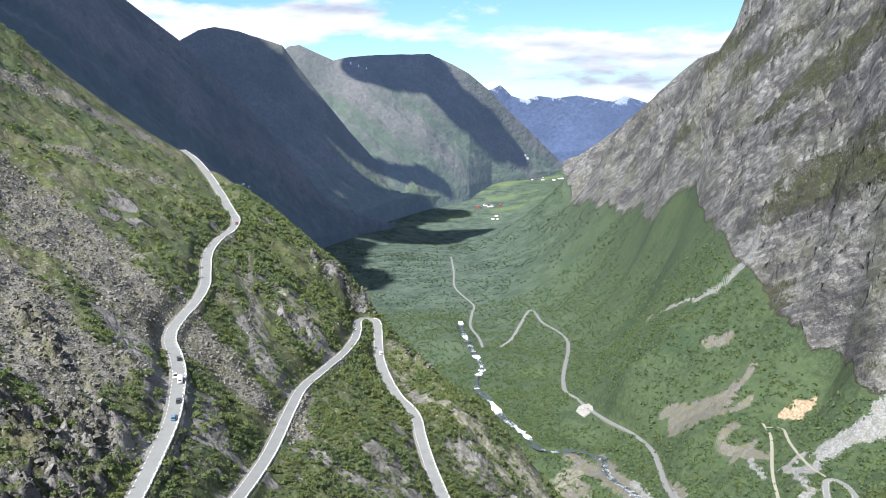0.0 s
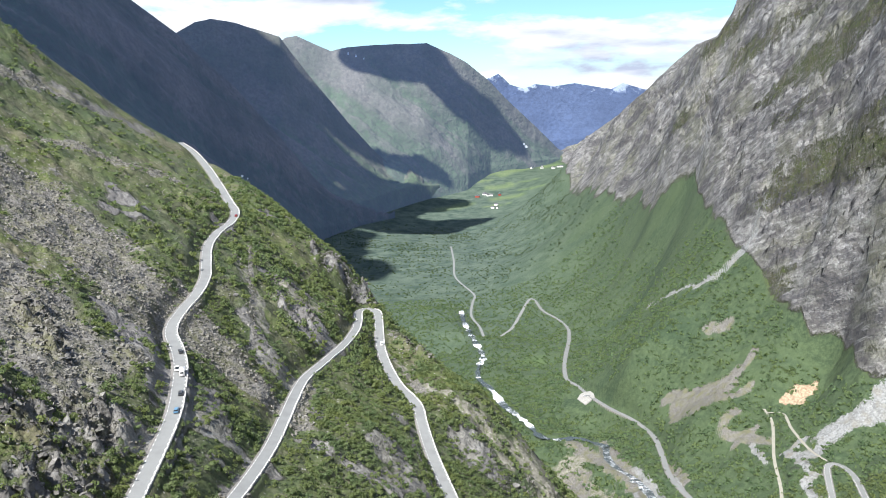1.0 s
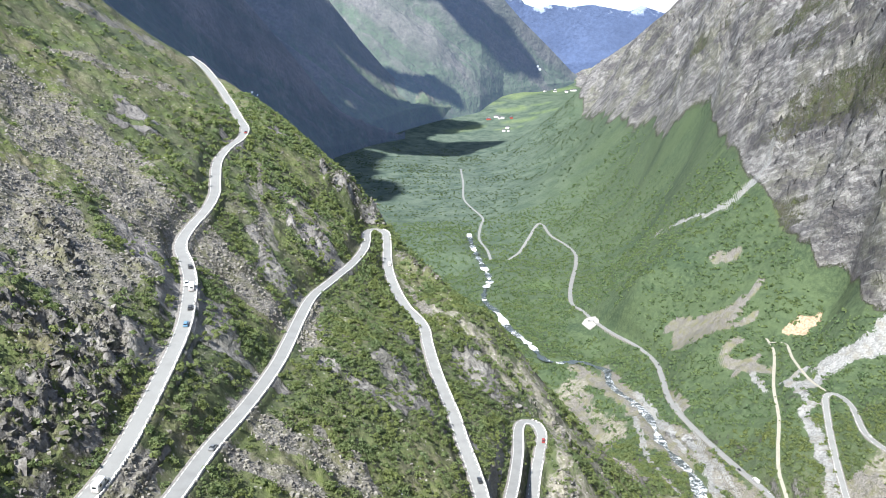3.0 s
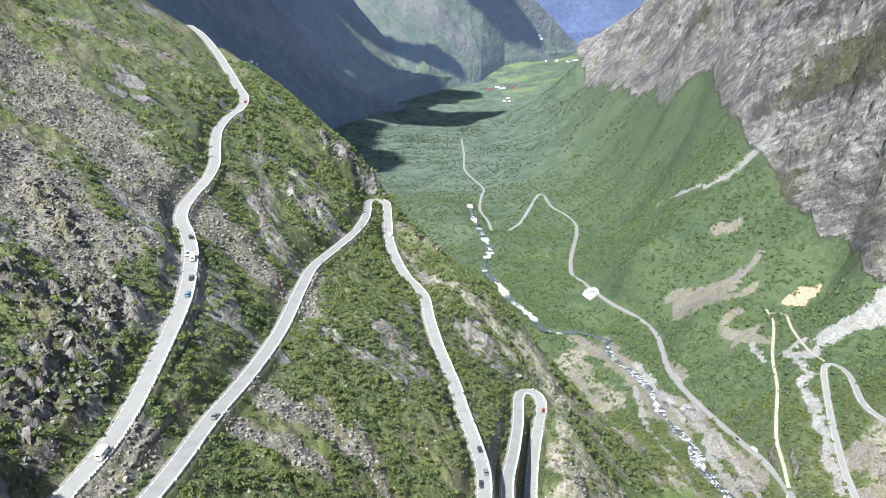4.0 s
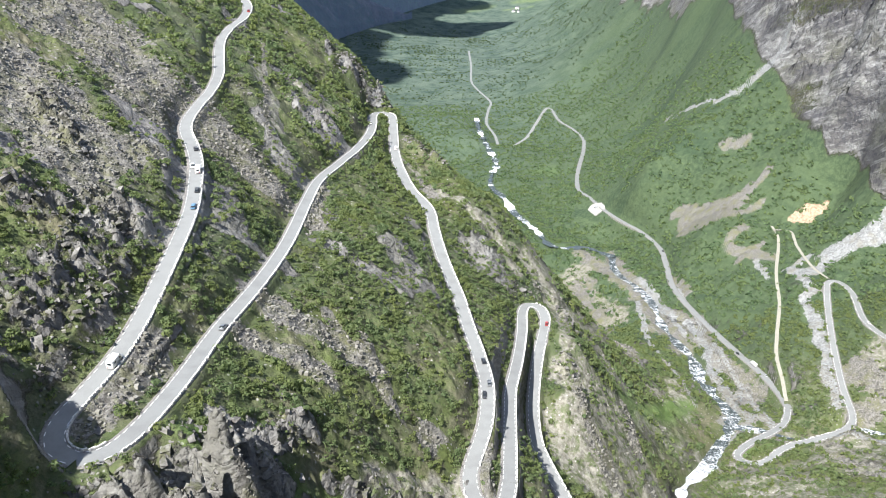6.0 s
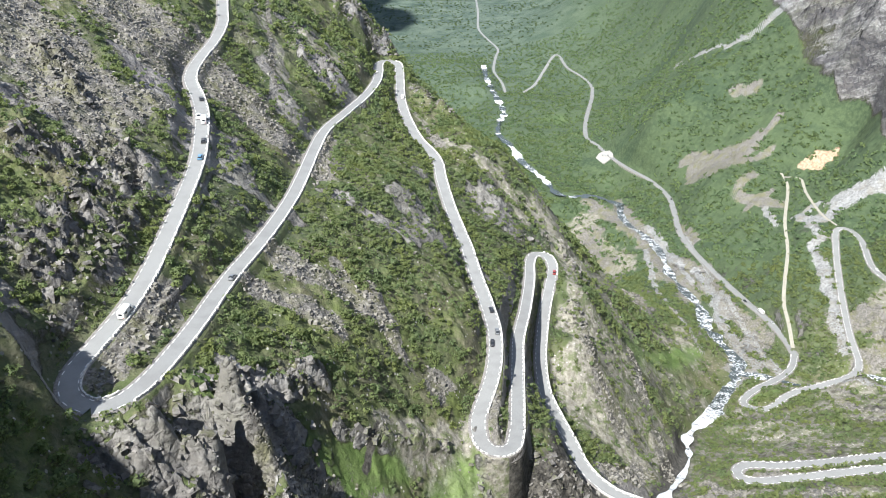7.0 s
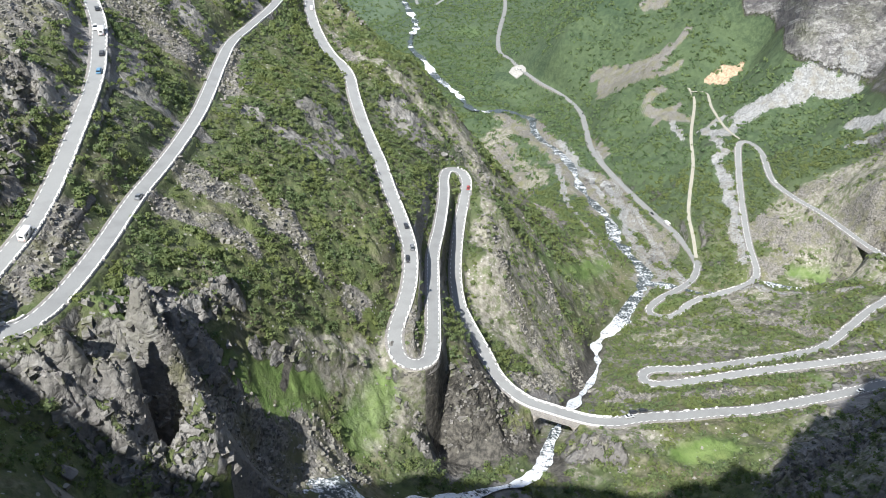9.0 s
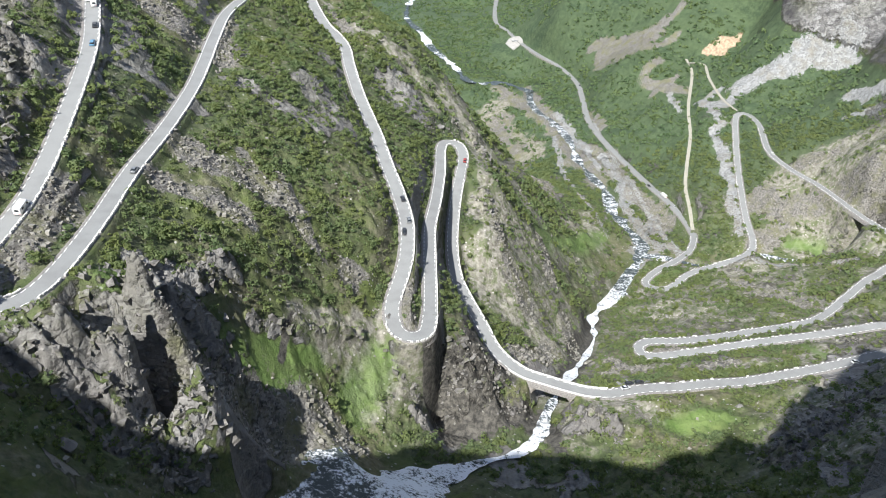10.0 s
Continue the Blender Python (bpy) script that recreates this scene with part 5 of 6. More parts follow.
def bush(k):
    root = tagged(new("birch_bush"), "tall green birch bush standing out on the slope", "bush", "bushes on the slopes")
    g = np.random.default_rng(400 + k)
    for j in range(3):
        bm = bmesh.new()
        lean = Matrix.Rotation(g.uniform(0.1, 0.5), 4, "X") @ Matrix.Translation((0, 0, 0.45))
        bmesh.ops.create_cone(bm, cap_ends=True, segments=6, radius1=0.035, radius2=0.015, depth=1.1, matrix=Matrix.Rotation(2.1 * j + g.uniform(0, 1), 4, "Z") @ lean)
        me = bpy.data.meshes.new("trunk")
        bm.to_mesh(me)
        bm.free()
        me.materials.append(WOOD)
        t = new("trunk", me)
        t.parent = root
    tri = tufts(110, 0.17, 0.9)
    me = raw_mesh("crown", tri.reshape(-1, 3), np.arange(330).reshape(-1, 3), flat=True)
    me.materials.append(LEAF)
    c = new("crown", me)
    c.parent = root
    return root


bushes = [bush(k) for k in range(4)]
x, y = scatter(168, 330, 12.0, -28, 12)
keep = (rng.uniform(0, 1, len(x)) < 1.3 * growth(x, y)) & clear(x, y, 2.5)
x, y = x[keep][:90], y[keep][:90]
z = ground_z(x, y)
for i in range(len(x)):
    s = rng.uniform(1.8, 2.9)
    m = Matrix.Translation((x[i], y[i], z[i] - 0.15)) @ Matrix.Rotation(rng.uniform(0, 6.28), 4, "Z")
    b = bushes[i] if i < 4 else copy_thing(bushes[i % 4], m)
    if i < 4:
        b.matrix_basis = m
    b.scale = (s, s, s * 0.9)


# great boulders
DARKROCK = plain("lichened_rock", (0.17, 0.165, 0.155), 0.95, vary=0.45, size=1.2)


def boulder(x, y, size, seed, lift=0.25):
    g = np.random.default_rng(seed)
    bm = bmesh.new()
    bmesh.ops.create_icosphere(bm, subdivisions=3, radius=1.0)
    cuts = [Vector(g.normal(0, 1, 3)).normalized() for k in range(9)]
    for v in bm.verts:
        for c in cuts:
            d = v.co.dot(c) - 0.52
            if d > 0:
                v.co -= c * d
        v.co += v.co.normalized() * 0.05 * noise.noise(v.co * 3.0 + Vector((seed, 0, 0)))
    me = bpy.data.meshes.new("boulder")
    bm.to_mesh(me)
    bm.free()
    me.materials.append(DARKROCK)
    ob = tagged(new("boulder", me), "huge grey weathered boulder lodged on the slope", "boulder", "great boulders")
    ob.location = (x, y, float(ground_z(np.array([x]), np.array([y]))[0]) + lift * size)
    ob.scale, ob.rotation_euler = (size, size * 0.85, size * 0.75), (0, 0, g.uniform(0, 6))
    return ob


for i, (bx, by, bs) in enumerate(BOULDERS):
    boulder(bx, by, bs * 0.75, 60 + i, 0.1)


# ---- unseen clouds above the valley, placed to shade the fells ----
def cloud(puffs, seed):
    """A cloud of flattened billows: middle and radius of each."""
    g = np.random.default_rng(seed)
    V, F, base = [], [], 0
    n_lat, n_lon = 11, 22
    o = np.mean([p for p, s in puffs], axis=0)
    la, lo = np.meshgrid(np.linspace(-np.pi / 2, np.pi / 2, n_lat), np.linspace(0, 2 * np.pi, n_lon, endpoint=False), indexing="ij")
    for p, s in puffs:
        for k in range(3):
            d = np.stack([np.cos(la) * np.cos(lo), np.cos(la) * np.sin(lo), 0.40 * np.sin(la)], -1).reshape(-1, 3)
            d *= (1 + 0.09 * g.normal(0, 1, (len(d), 1)).clip(-1, 1))
            V.append(np.array(p) - o + g.normal(0, 0.35, 3) * s * (1, 1, 0.2) * (k > 0) + d * s * (1.0, 0.72, 0.55)[k])
            i = np.arange(n_lat * n_lon).reshape(n_lat, n_lon)
            F.append(np.stack([i[:-1], i[1:], np.roll(i, -1, 1)[1:], np.roll(i, -1, 1)[:-1]], -1).reshape(-1, 4) + base)
            base += n_lat * n_lon
    me = raw_mesh("cloud", np.vstack(V), np.vstack(F))
    me.materials.append(CLOUD)
    ob = tagged(new("cloud", me), "white cloud out of view, added to shade the mountains", "cloud", "clouds", "structure")
    ob.location = o
    return ob


CLOUD = plain("cloud_white", (0.85, 0.86, 0.88), 1.0, vary=0.05, size=200)


def between(rows, n=3):
    """The rows, with n - 1 more between each two."""
    q = np.array(rows, float)
    k = np.linspace(0, len(q) - 1, n * (len(q) - 1) + 1)
    return np.stack([np.interp(k, np.arange(len(q)), q[:, i]) for i in range(q.shape[1])], 1)


def above(p, up):
    """The place in the sky, up metres higher, whose shadow falls on p."""
    k = up / sun_way.z
    return p[0] + sun_way.x * k, p[1] + sun_way.y * k, p[2] + up


def on_fell(name, a, e):
    """The place on a fell at a bearing and a rise in degrees."""
    ridge, foot = FELLS[name]
    re, rr, fe, fr = (np.interp(a, q[:, 0], q[:, k]) for q, k in ((ridge, 1), (ridge, 2), (foot, 1), (foot, 2)))
    t = np.linspace(0, 1, 200)
    r, z = slope_point(t, fr, rr, fr * np.tan(np.radians(fe)), rr * np.tan(np.radians(re)))
    i = int(np.abs(np.degrees(np.arctan2(z, r)) - e).argmin())
    return r[i] * math.sin(radians(a)), r[i] * math.cos(radians(a)), z[i]


# where the added clouds are to cast shade: on two fells, by bearing and rise, and on the valley floor, by place; and
# how broad each billow is
FELL_SHADE = [(-14.5, 3.3, 74), (-12.8, 2.6, 91), (-11.1, 1.8, 91), (-9.7, 0.5, 83), (-8.3, -0.9, 77), (-6.9, -2.2, 74), (-5.5, -3.3, 66), (-3.8, -4.4, 62), (-2.0, -5.2, 57), (0.0, -5.7, 49)]
TOP_SHADE = [(-5.2, 1.6, 92), (-3.1, 1.4, 111), (-1.1, 1.6, 111), (0.0, 0.3, 101), (1.1, -1.0, 96), (2.4, -1.9, 92), (3.7, -2.9, 76), (4.5, -3.6, 61)]
FLOOR_SHADE = [(-575, 3824, -466, 132), (-472, 3589, -481, 132), (-403, 3683, -483, 132), (-302, 3585, -497, 132), (-213, 3595, -507, 132), (-113, 3671, -514, 114), (-21, 3754, -516, 96), (62, 3777, -520, 72), (-485, 3296, -493, 132), (-403, 3298, -498, 132), (-318, 3283, -508, 132), (-235, 3273, -519, 132), (-142, 3267, -530, 132), (-49, 3271, -539, 108), (45, 3365, -542, 90), (130, 3383, -533, 72), (-560, 3503, -481, 144), (-419, 3039, -511, 108), (-330, 3017, -517, 96)]
# the first cloud is added to darken the face of mountain_near
cloud([(above((-1050 + 330 * i, 2350 + 260 * j - 120 * i, 60 - 90 * i), 1900), 270) for i in range(-1, 2) for j in range(-1, 2)], 1)
cloud([(above(on_fell("mountain_left", a, e), 1800), s) for a, e, s in between(FELL_SHADE)], 2)
cloud([(above(on_fell("mountain_middle", a, e), 1800), s) for a, e, s in between(TOP_SHADE)], 3)
cloud([(above(p, 1900), s) for *p, s in between(FLOOR_SHADE, 2)], 4)

# ---- roadside: edge lines, stone parapets, retaining walls ----
def part(name, me, material, parent, label=""):
    """Links a mesh as one part under a thing or under a part."""
    if material is not None and not me.materials:
        me.materials.append(material)
    ob = new(name, me)
    ob.parent = parent
    if label:
        ob["label"] = label
    return ob


def bm_mesh(name, bm, smooth_faces=False):
    me = bpy.data.meshes.new(name)
    for f in bm.faces:
        f.smooth = smooth_faces
    bm.to_mesh(me)
    bm.free()
    return me


def along(line):
    """Unit directions and right-hand sides of a line in plan, and its running length."""
    t = np.gradient(line[:, :2], axis=0)
    t /= np.linalg.norm(t, axis=1)[:, None] + 1e-9
    side = np.stack([t[:, 1], -t[:, 0]], 1)
    run = np.concatenate([[0], np.cumsum(np.linalg.norm(np.diff(line, axis=0), axis=1))])
    return t, side, run


def sample(line, run, s):
    return np.stack([np.interp(s, run, line[:, k]) for k in range(3)], -1)


def quads(name, c, t, side, length, width):
    """Flat bars centred at c, along t."""
    a, b = t * length / 2, side * width / 2
    z = np.zeros((len(c), 1))
    a, b = np.hstack([a, z]), np.hstack([b, z])
    P = np.stack([c - a - b, c + a - b, c + a + b, c - a + b], 1).reshape(-1, 3)
    return raw_mesh(name, P, np.arange(len(P)).reshape(-1, 4), flat=True)


def block(seed):
    """A rough-hewn guard stone, 1 m long, standing on z = 0."""
    g = np.random.default_rng(900 + seed)
    p = np.array([(x, y, z) for z in (0, 0.75, 1.0) for x, y in ((-0.5, -0.5), (0.5, -0.5), (0.5, 0.5), (-0.5, 0.5))], float)
    p[8:, :2] *= 0.78
    p += g.normal(0, 0.045, p.shape) * (1, 1, 0.8)
    f = [(0, 1, 5, 4), (1, 2, 6, 5), (2, 3, 7, 6), (3, 0, 4, 7), (4, 5, 9, 8), (5, 6, 10, 9), (6, 7, 11, 10), (7, 4, 8, 11), (8, 9, 10, 11)]
    return p * (1.0, 0.5, 0.62), np.array(f)


BLOCKS = [block(k) for k in range(6)]
guard_mesh = []
for p, f in BLOCKS:
    gm = raw_mesh("guard_stone", p, f, flat=True)
    gm.materials.append(STONE)
    guard_mesh.append(gm)

loose_parts = []
for key in ("upper", "middle", "spur", "bridge", "lower_a", "lower_b", "lower_c", "valley"):
    line, half = road_line[key], HALF[key]
    t, side, run = along(line)
    road_ob = bpy.data.objects["road_" + key]
    # dashed edge lines
    s = np.arange(2.0, run[-1] - 2, 3.6)
    if key != "valley":
        tt, ss = sample(np.hstack([t, t[:, :1]]), run, s)[:, :2], sample(np.hstack([side, side[:, :1]]), run, s)[:, :2]
        for sgn in (-1, 1):
            c = sample(line, run, s) + np.hstack([sgn * ss * (half - 0.28), np.full((len(s), 1), 0.075)])
            part("edge_line", quads("edge_line", c, tt, ss, 2.1, 0.24), PAINT, road_ob, "dashed white edge line")
    # which side falls away
    drop = []
    for sgn in (-1, 1):
        q = line[:, :2] + sgn * side * (half + 4.5)
        drop.append(line[:, 2] - ground_z(q[:, 0], q[:, 1]))
    drop = np.array(drop)
    # retaining walls under the falling edges
    for k, sgn in enumerate((-1, 1)):
        o1, o2 = half + 0.62, half + 1.25
        e = line[:, :2] + sgn * side * o1
        foot = line[:, :2] + sgn * side * o2
        low = np.clip(drop[k] * 0.7, 0.25, 2.4)
        P = np.stack([np.hstack([line[:, :2] + sgn * side * (half - 0.02), line[:, 2:] - 0.02]), np.hstack([e, line[:, 2:] - 0.02]),
                      np.hstack([0.5 * (e + foot), line[:, 2:] - 0.55 * low[:, None]]), np.hstack([foot, line[:, 2:] - low[:, None] - 0.4])], 1)
        me = grid_mesh("retaining_wall", P.reshape(-1, 3), len(line), 4)
        me.materials.append(WALLSTONE)
        part("retaining_wall", me, None, road_ob, "dark dry-stone retaining wall")
    # guard stones along the falling edge, and sparser ones opposite
    if key == "valley":
        continue
    wall = new("stone_parapet", None)
    tagged(wall, "parapet of pale rough granite guard stones along the road", "parapet", "parapets of the road")
    wall.location = line[0]
    origin = np.array(line[0])
    V, F, base = [], [], 0
    for k, sgn in enumerate((-1, 1)):
        s = np.arange(1.0, run[-1] - 1, 1.42)
        c = sample(line, run, s)
        tt = sample(np.hstack([t, t[:, :1]]), run, s)[:, :2]
        ss = sample(np.hstack([side, side[:, :1]]), run, s)[:, :2]
        d = np.interp(s, run, drop[k])
        other = np.interp(s, run, drop[1 - k])
        use = (d > 0.6) & (d > other - 0.8)
        use &= rng.uniform(0, 1, len(s)) < (0.22 if key.startswith("lower") else 0.93)
        for i in np.flatnonzero(use):
            p, f = BLOCKS[rng.integers(0, 6)]
            w = c[i] + np.append(sgn * ss[i] * (half + 0.33), 0.0)
            ang = math.atan2(tt[i, 1], tt[i, 0]) + rng.normal(0, 0.05)
            k_len, k_hi = rng.uniform(1.0, 1.32), rng.uniform(0.8, 1.35) * (0.55 if key.startswith("lower") else 1.0)
            if key == "middle" and 165 < math.hypot(w[0], w[1]) < 300:
                loose_parts.append((wall, origin, w, ang, k_len, k_hi))
                continue
            q = p * (k_len, 1, k_hi)
            ca, sa = math.cos(ang), math.sin(ang)
            q = np.stack([q[:, 0] * ca - q[:, 1] * sa, q[:, 0] * sa + q[:, 1] * ca, q[:, 2]], 1) + w - origin
            V.append(q)
            F.append(f + base)
            base += len(p)
    if V:
        me = raw_mesh("parapet_run", np.vstack(V), np.vstack(F), flat=True)
        me.materials.append(STONE)
        ob = part("parapet_run", me, None, wall, "row of rough pale granite blocks")
        ob["kind"] = "stuff"


# ---- stone arch bridge over the river ----
def bridge_thing():
    line = road_line["bridge"]
    t, side, run = along(line)
    wl = water_line["river"]
    d = np.hypot(line[:, None, 0] - wl[:, 0], line[:, None, 1] - wl[:, 1])
    i = int(np.unravel_index(d.argmin(), d.shape)[0])
    mid, half = run[i], HALF["bridge"]
    root = tagged(new("arch_bridge"), "grey stone arch bridge carrying the road over a waterfall", "bridge")
    root.location = line[i]
    o = np.array(line[i])
    s = np.linspace(mid - 19, mid + 19, 77)
    c = sample(line, run, s)
    ss = sample(np.hstack([side, side[:, :1]]), run, s)[:, :2]
    u = (s - mid) / 8.6
    crown = np.where(np.abs(u) < 1, -1.3 - 6.8 * (1 - np.sqrt(np.clip(1 - u * u, 0, 1))), -14.0)
    for sgn in (-1, 1):
        rows = []
        for off, top in ((half + 0.10, -0.25), (half + 0.62, -0.25)):
            q = np.hstack([c[:, :2] + sgn * ss * off, c[:, 2:]])
            rows.append((q + (0, 0, top), q + np.stack([0 * u, 0 * u, crown], 1)))
        P = np.stack([rows[0][0], rows[1][0], rows[1][1], rows[0][1], rows[0][0]], 1) - o
        part("spandrel_wall", grid_mesh("spandrel_wall", P.reshape(-1, 3), len(s), 5), BRIDGESTONE, root, "grey coursed stone side wall")
        pp = []
        for off, top in ((half + 0.16, -0.2), (half + 0.16, 0.72), (half + 0.58, 0.72), (half + 0.58, -0.2)):
            pp.append(np.hstack([c[:, :2] + sgn * ss * off, c[:, 2:] + top]))
        P = np.stack(pp, 1) - o
        part("parapet", grid_mesh("parapet", P.reshape(-1, 3), len(s), 4), STONE, root, "pale stone parapet")
    k = np.abs(u) < 1.0
    a = np.hstack([c[k, :2] - ss[k] * (half + 0.6), c[k, 2:] + crown[k, None]])
    b = np.hstack([c[k, :2] + ss[k] * (half + 0.6), c[k, 2:] + crown[k, None]])
    P = np.stack([a, b], 1) - o
    part("arch_barrel", grid_mesh("arch_barrel", P.reshape(-1, 3), int(k.sum()), 2), BRIDGESTONE, root, "shaded vault of the arch")
    P = np.stack([np.hstack([c[:, :2] - ss * half, c[:, 2:] - 0.25]), np.hstack([c[:, :2] + ss * half, c[:, 2:] - 0.25])], 1) - o
    part("deck", grid_mesh("deck", P.reshape(-1, 3), len(s), 2), ASPHALT, root)


BRIDGESTONE = plain("bridge_masonry", (0.26, 0.24, 0.22), 0.95, vary=0.4, size=0.7)
bridge_thing()


# ---- vehicles ----
GLASS = Mat("tinted_car_glass", 0.08)
GLASS.color((0.02, 0.025, 0.03))
GLASS = GLASS.m
TYRE = plain("black_rubber", (0.025, 0.025, 0.026), 0.9)
RIM = plain("alloy_rim", (0.45, 0.46, 0.47), 0.35, 0.8)
LAMP = plain("clear_headlight", (0.75, 0.76, 0.78), 0.15)
TAIL = plain("red_tail_light", (0.45, 0.03, 0.03), 0.25)
DARKTRIM = plain("dark_trim", (0.03, 0.03, 0.03), 0.7)


def paint(name, c):
    m = Mat(name, 0.28)
    m.color(m.ramp(m.noise(1.5, 3), (0.3, tuple(v * 0.94 for v in c)), (0.7, c)))
    m.b.inputs["Coat Weight"].default_value = 0.6
    return m.m


CAR_WHITE, CAR_BLACK, CAR_BLUE = paint("white_paint", (0.82, 0.82, 0.80)), paint("black_paint", (0.035, 0.037, 0.042)), paint("blue_paint", (0.10, 0.22, 0.34))
CAR_GREY, CAR_RED, CAR_SILVER = paint("grey_paint", (0.16, 0.17, 0.18)), paint("red_paint", (0.32, 0.05, 0.045)), paint("silver_paint", (0.48, 0.49, 0.50))


def loft(sections):
    """A closed shell through cross-sections along y: (y, half width, z low, z high, roundness)."""
    bm = bmesh.new()
    rings = []
    for y, w, z0, z1, k in sections:
        ring = []
        for px, pz in ((-1, 0), (-1, 0.55), (-1 + k * 0.5, 0.9), (-1 + k, 1), (1 - k, 1), (1 - k * 0.5, 0.9), (1, 0.55), (1, 0)):
            ring.append(bm.verts.new((px * w, y, z0 + (z1 - z0) * pz)))
        rings.append(ring)
    for a, b in zip(rings, rings[1:]):
        for i in range(8):
            j = (i + 1) % 8
            bm.faces.new((a[i], a[j], b[j], b[i]))
    bm.faces.new(rings[0][::-1])
    bm.faces.new(rings[-1])
    bmesh.ops.recalc_face_normals(bm, faces=bm.faces)
    return bm


def wheel_parts(root, xs, ys, r=0.33):
    for x in xs:
        for y in ys:
            bm = bmesh.new()
            bmesh.ops.create_cone(bm, cap_ends=True, segments=20, radius1=r, radius2=r, depth=0.22, matrix=Matrix.Translation((x, y, r)) @ Matrix.Rotation(math.pi / 2, 4, "Y"))
            w = part("tyre", bm_mesh("tyre", bm), TYRE, root)
            bm = bmesh.new()
            bmesh.ops.create_cone(bm, cap_ends=True, segments=14, radius1=r * 0.6, radius2=r * 0.5, depth=0.05, matrix=Matrix.Translation((x + math.copysign(0.105, x), y, r)) @ Matrix.Rotation(math.pi / 2, 4, "Y"))
            part("rim", bm_mesh("rim", bm), RIM, w, "silver alloy rim")


def slab(x0, x1, y0, y1, z0, z1, bevel=0.03):
    bm = bmesh.new()
    bmesh.ops.create_cube(bm, size=1, matrix=Matrix.Translation(((x0 + x1) / 2, (y0 + y1) / 2, (z0 + z1) / 2)) @ Matrix.Diagonal((x1 - x0, y1 - y0, z1 - z0, 1)))
    if bevel:
        bmesh.ops.bevel(bm, geom=bm.edges[:], offset=bevel, segments=2, affect="EDGES", profile=0.5)
    return bm


def lights(root, w, front, rear, z):
    for sx in (-1, 1):
        part("headlight", bm_mesh("headlight", slab(sx * w - 0.17, sx * w + 0.17, front - 0.06, front + 0.03, z, z + 0.15)), LAMP, root)
        part("tail_light", bm_mesh("tail_light", slab(sx * w - 0.12, sx * w + 0.12, rear - 0.03, rear + 0.06, z + 0.05, z + 0.25)), TAIL, root)


def car(label, mat, wagon=False):
    root = tagged(new("car"), label, "car", "cars on the mountain road")
    rear = -2.15
    part("body", bm_mesh("body", loft([(-2.18, 0.74, 0.42, 0.80, 0.15), (-2.05, 0.86, 0.25, 0.95, 0.15), (-1.2, 0.90, 0.20, 1.00, 0.12), (0.5, 0.90, 0.20, 0.98, 0.12),
                                       (1.3, 0.88, 0.22, 0.92, 0.14), (1.95, 0.82, 0.26, 0.78, 0.2), (2.15, 0.68, 0.36, 0.66, 0.25)]), True), mat, root)
    back_top = -1.75 if wagon else -1.15
    part("cabin_glass", bm_mesh("cabin_glass", loft([(-2.02 if wagon else -1.75, 0.78, 0.92, 1.0, 0.2), (back_top, 0.70, 0.92, 1.38, 0.2), (0.15, 0.70, 0.92, 1.40, 0.2), (1.05, 0.76, 0.90, 0.97, 0.2)]), True), GLASS, root, "dark tinted windows")
    part("roof", bm_mesh("roof", slab(-0.60, 0.60, back_top, 0.15, 1.385, 1.45, 0.03)), mat, root)
    wheel_parts(root, (-0.80, 0.80), (-1.35, 1.32))
    lights(root, 0.58, 2.08, -2.14, 0.55)
    part("bumper", bm_mesh("bumper", slab(-0.78, 0.78, 2.02, 2.17, 0.28, 0.46)), DARKTRIM, root)
    return root


def van(label, mat, length=6.2, high=2.7, name="camper_van"):
    root = tagged(new(name), label, "van", "vans on the mountain road")
    h = length / 2
    part("body", bm_mesh("body", loft([(-h, 1.02, 0.40, high - 0.05, 0.12), (-h + 0.1, 1.08, 0.32, high, 0.1), (h - 1.9, 1.08, 0.32, high, 0.1), (h - 1.55, 1.04, 0.32, high - 0.35, 0.15),
                                       (h - 0.85, 1.0, 0.32, 1.35, 0.2), (h - 0.15, 0.96, 0.36, 1.10, 0.25), (h, 0.86, 0.45, 0.95, 0.25)]), True), mat, root)
    bm = bmesh.new()
    q = [bm.verts.new(v) for v in ((-0.86, h - 1.60, high - 0.42), (0.86, h - 1.60, high - 0.42), (0.88, h - 0.82, 1.40), (-0.88, h - 0.82, 1.40))]
    bm.faces.new(q)
    bmesh.ops.solidify(bm, geom=bm.faces[:], thickness=-0.05)
    part("windscreen", bm_mesh("windscreen", bm), GLASS, root, "dark raked windscreen")
    for sx in (-1, 1):
        part("side_window", bm_mesh("side_window", slab(sx * 1.075 - 0.02, sx * 1.075 + 0.02, h - 2.6, h - 1.75, 1.35, 1.95, 0.0)), GLASS, root)
        part("side_window", bm_mesh("side_window", slab(sx * 1.085 - 0.02, sx * 1.085 + 0.02, -h + 0.9, -h + 1.9, 1.45, 2.0, 0.0)), GLASS, root)
    part("rear_window", bm_mesh("rear_window", slab(-0.6, 0.6, -h - 0.02, -h + 0.03, 1.5, 2.1, 0.0)), GLASS, root)
    part("roof_hatch", bm_mesh("roof_hatch", slab(-0.3, 0.3, -0.7, -0.1, high - 0.03, high + 0.09)), LAMP, root)
    part("awning_box", bm_mesh("awning_box", slab(1.0, 1.16, -h + 0.5, h - 2.2, high - 0.32, high - 0.12)), CAR_SILVER, root)
    wheel_parts(root, (-0.92, 0.92), (-h + 1.3, h - 1.1), 0.36)
    lights(root, 0.72, h - 0.08, -h, 0.6)
    return root


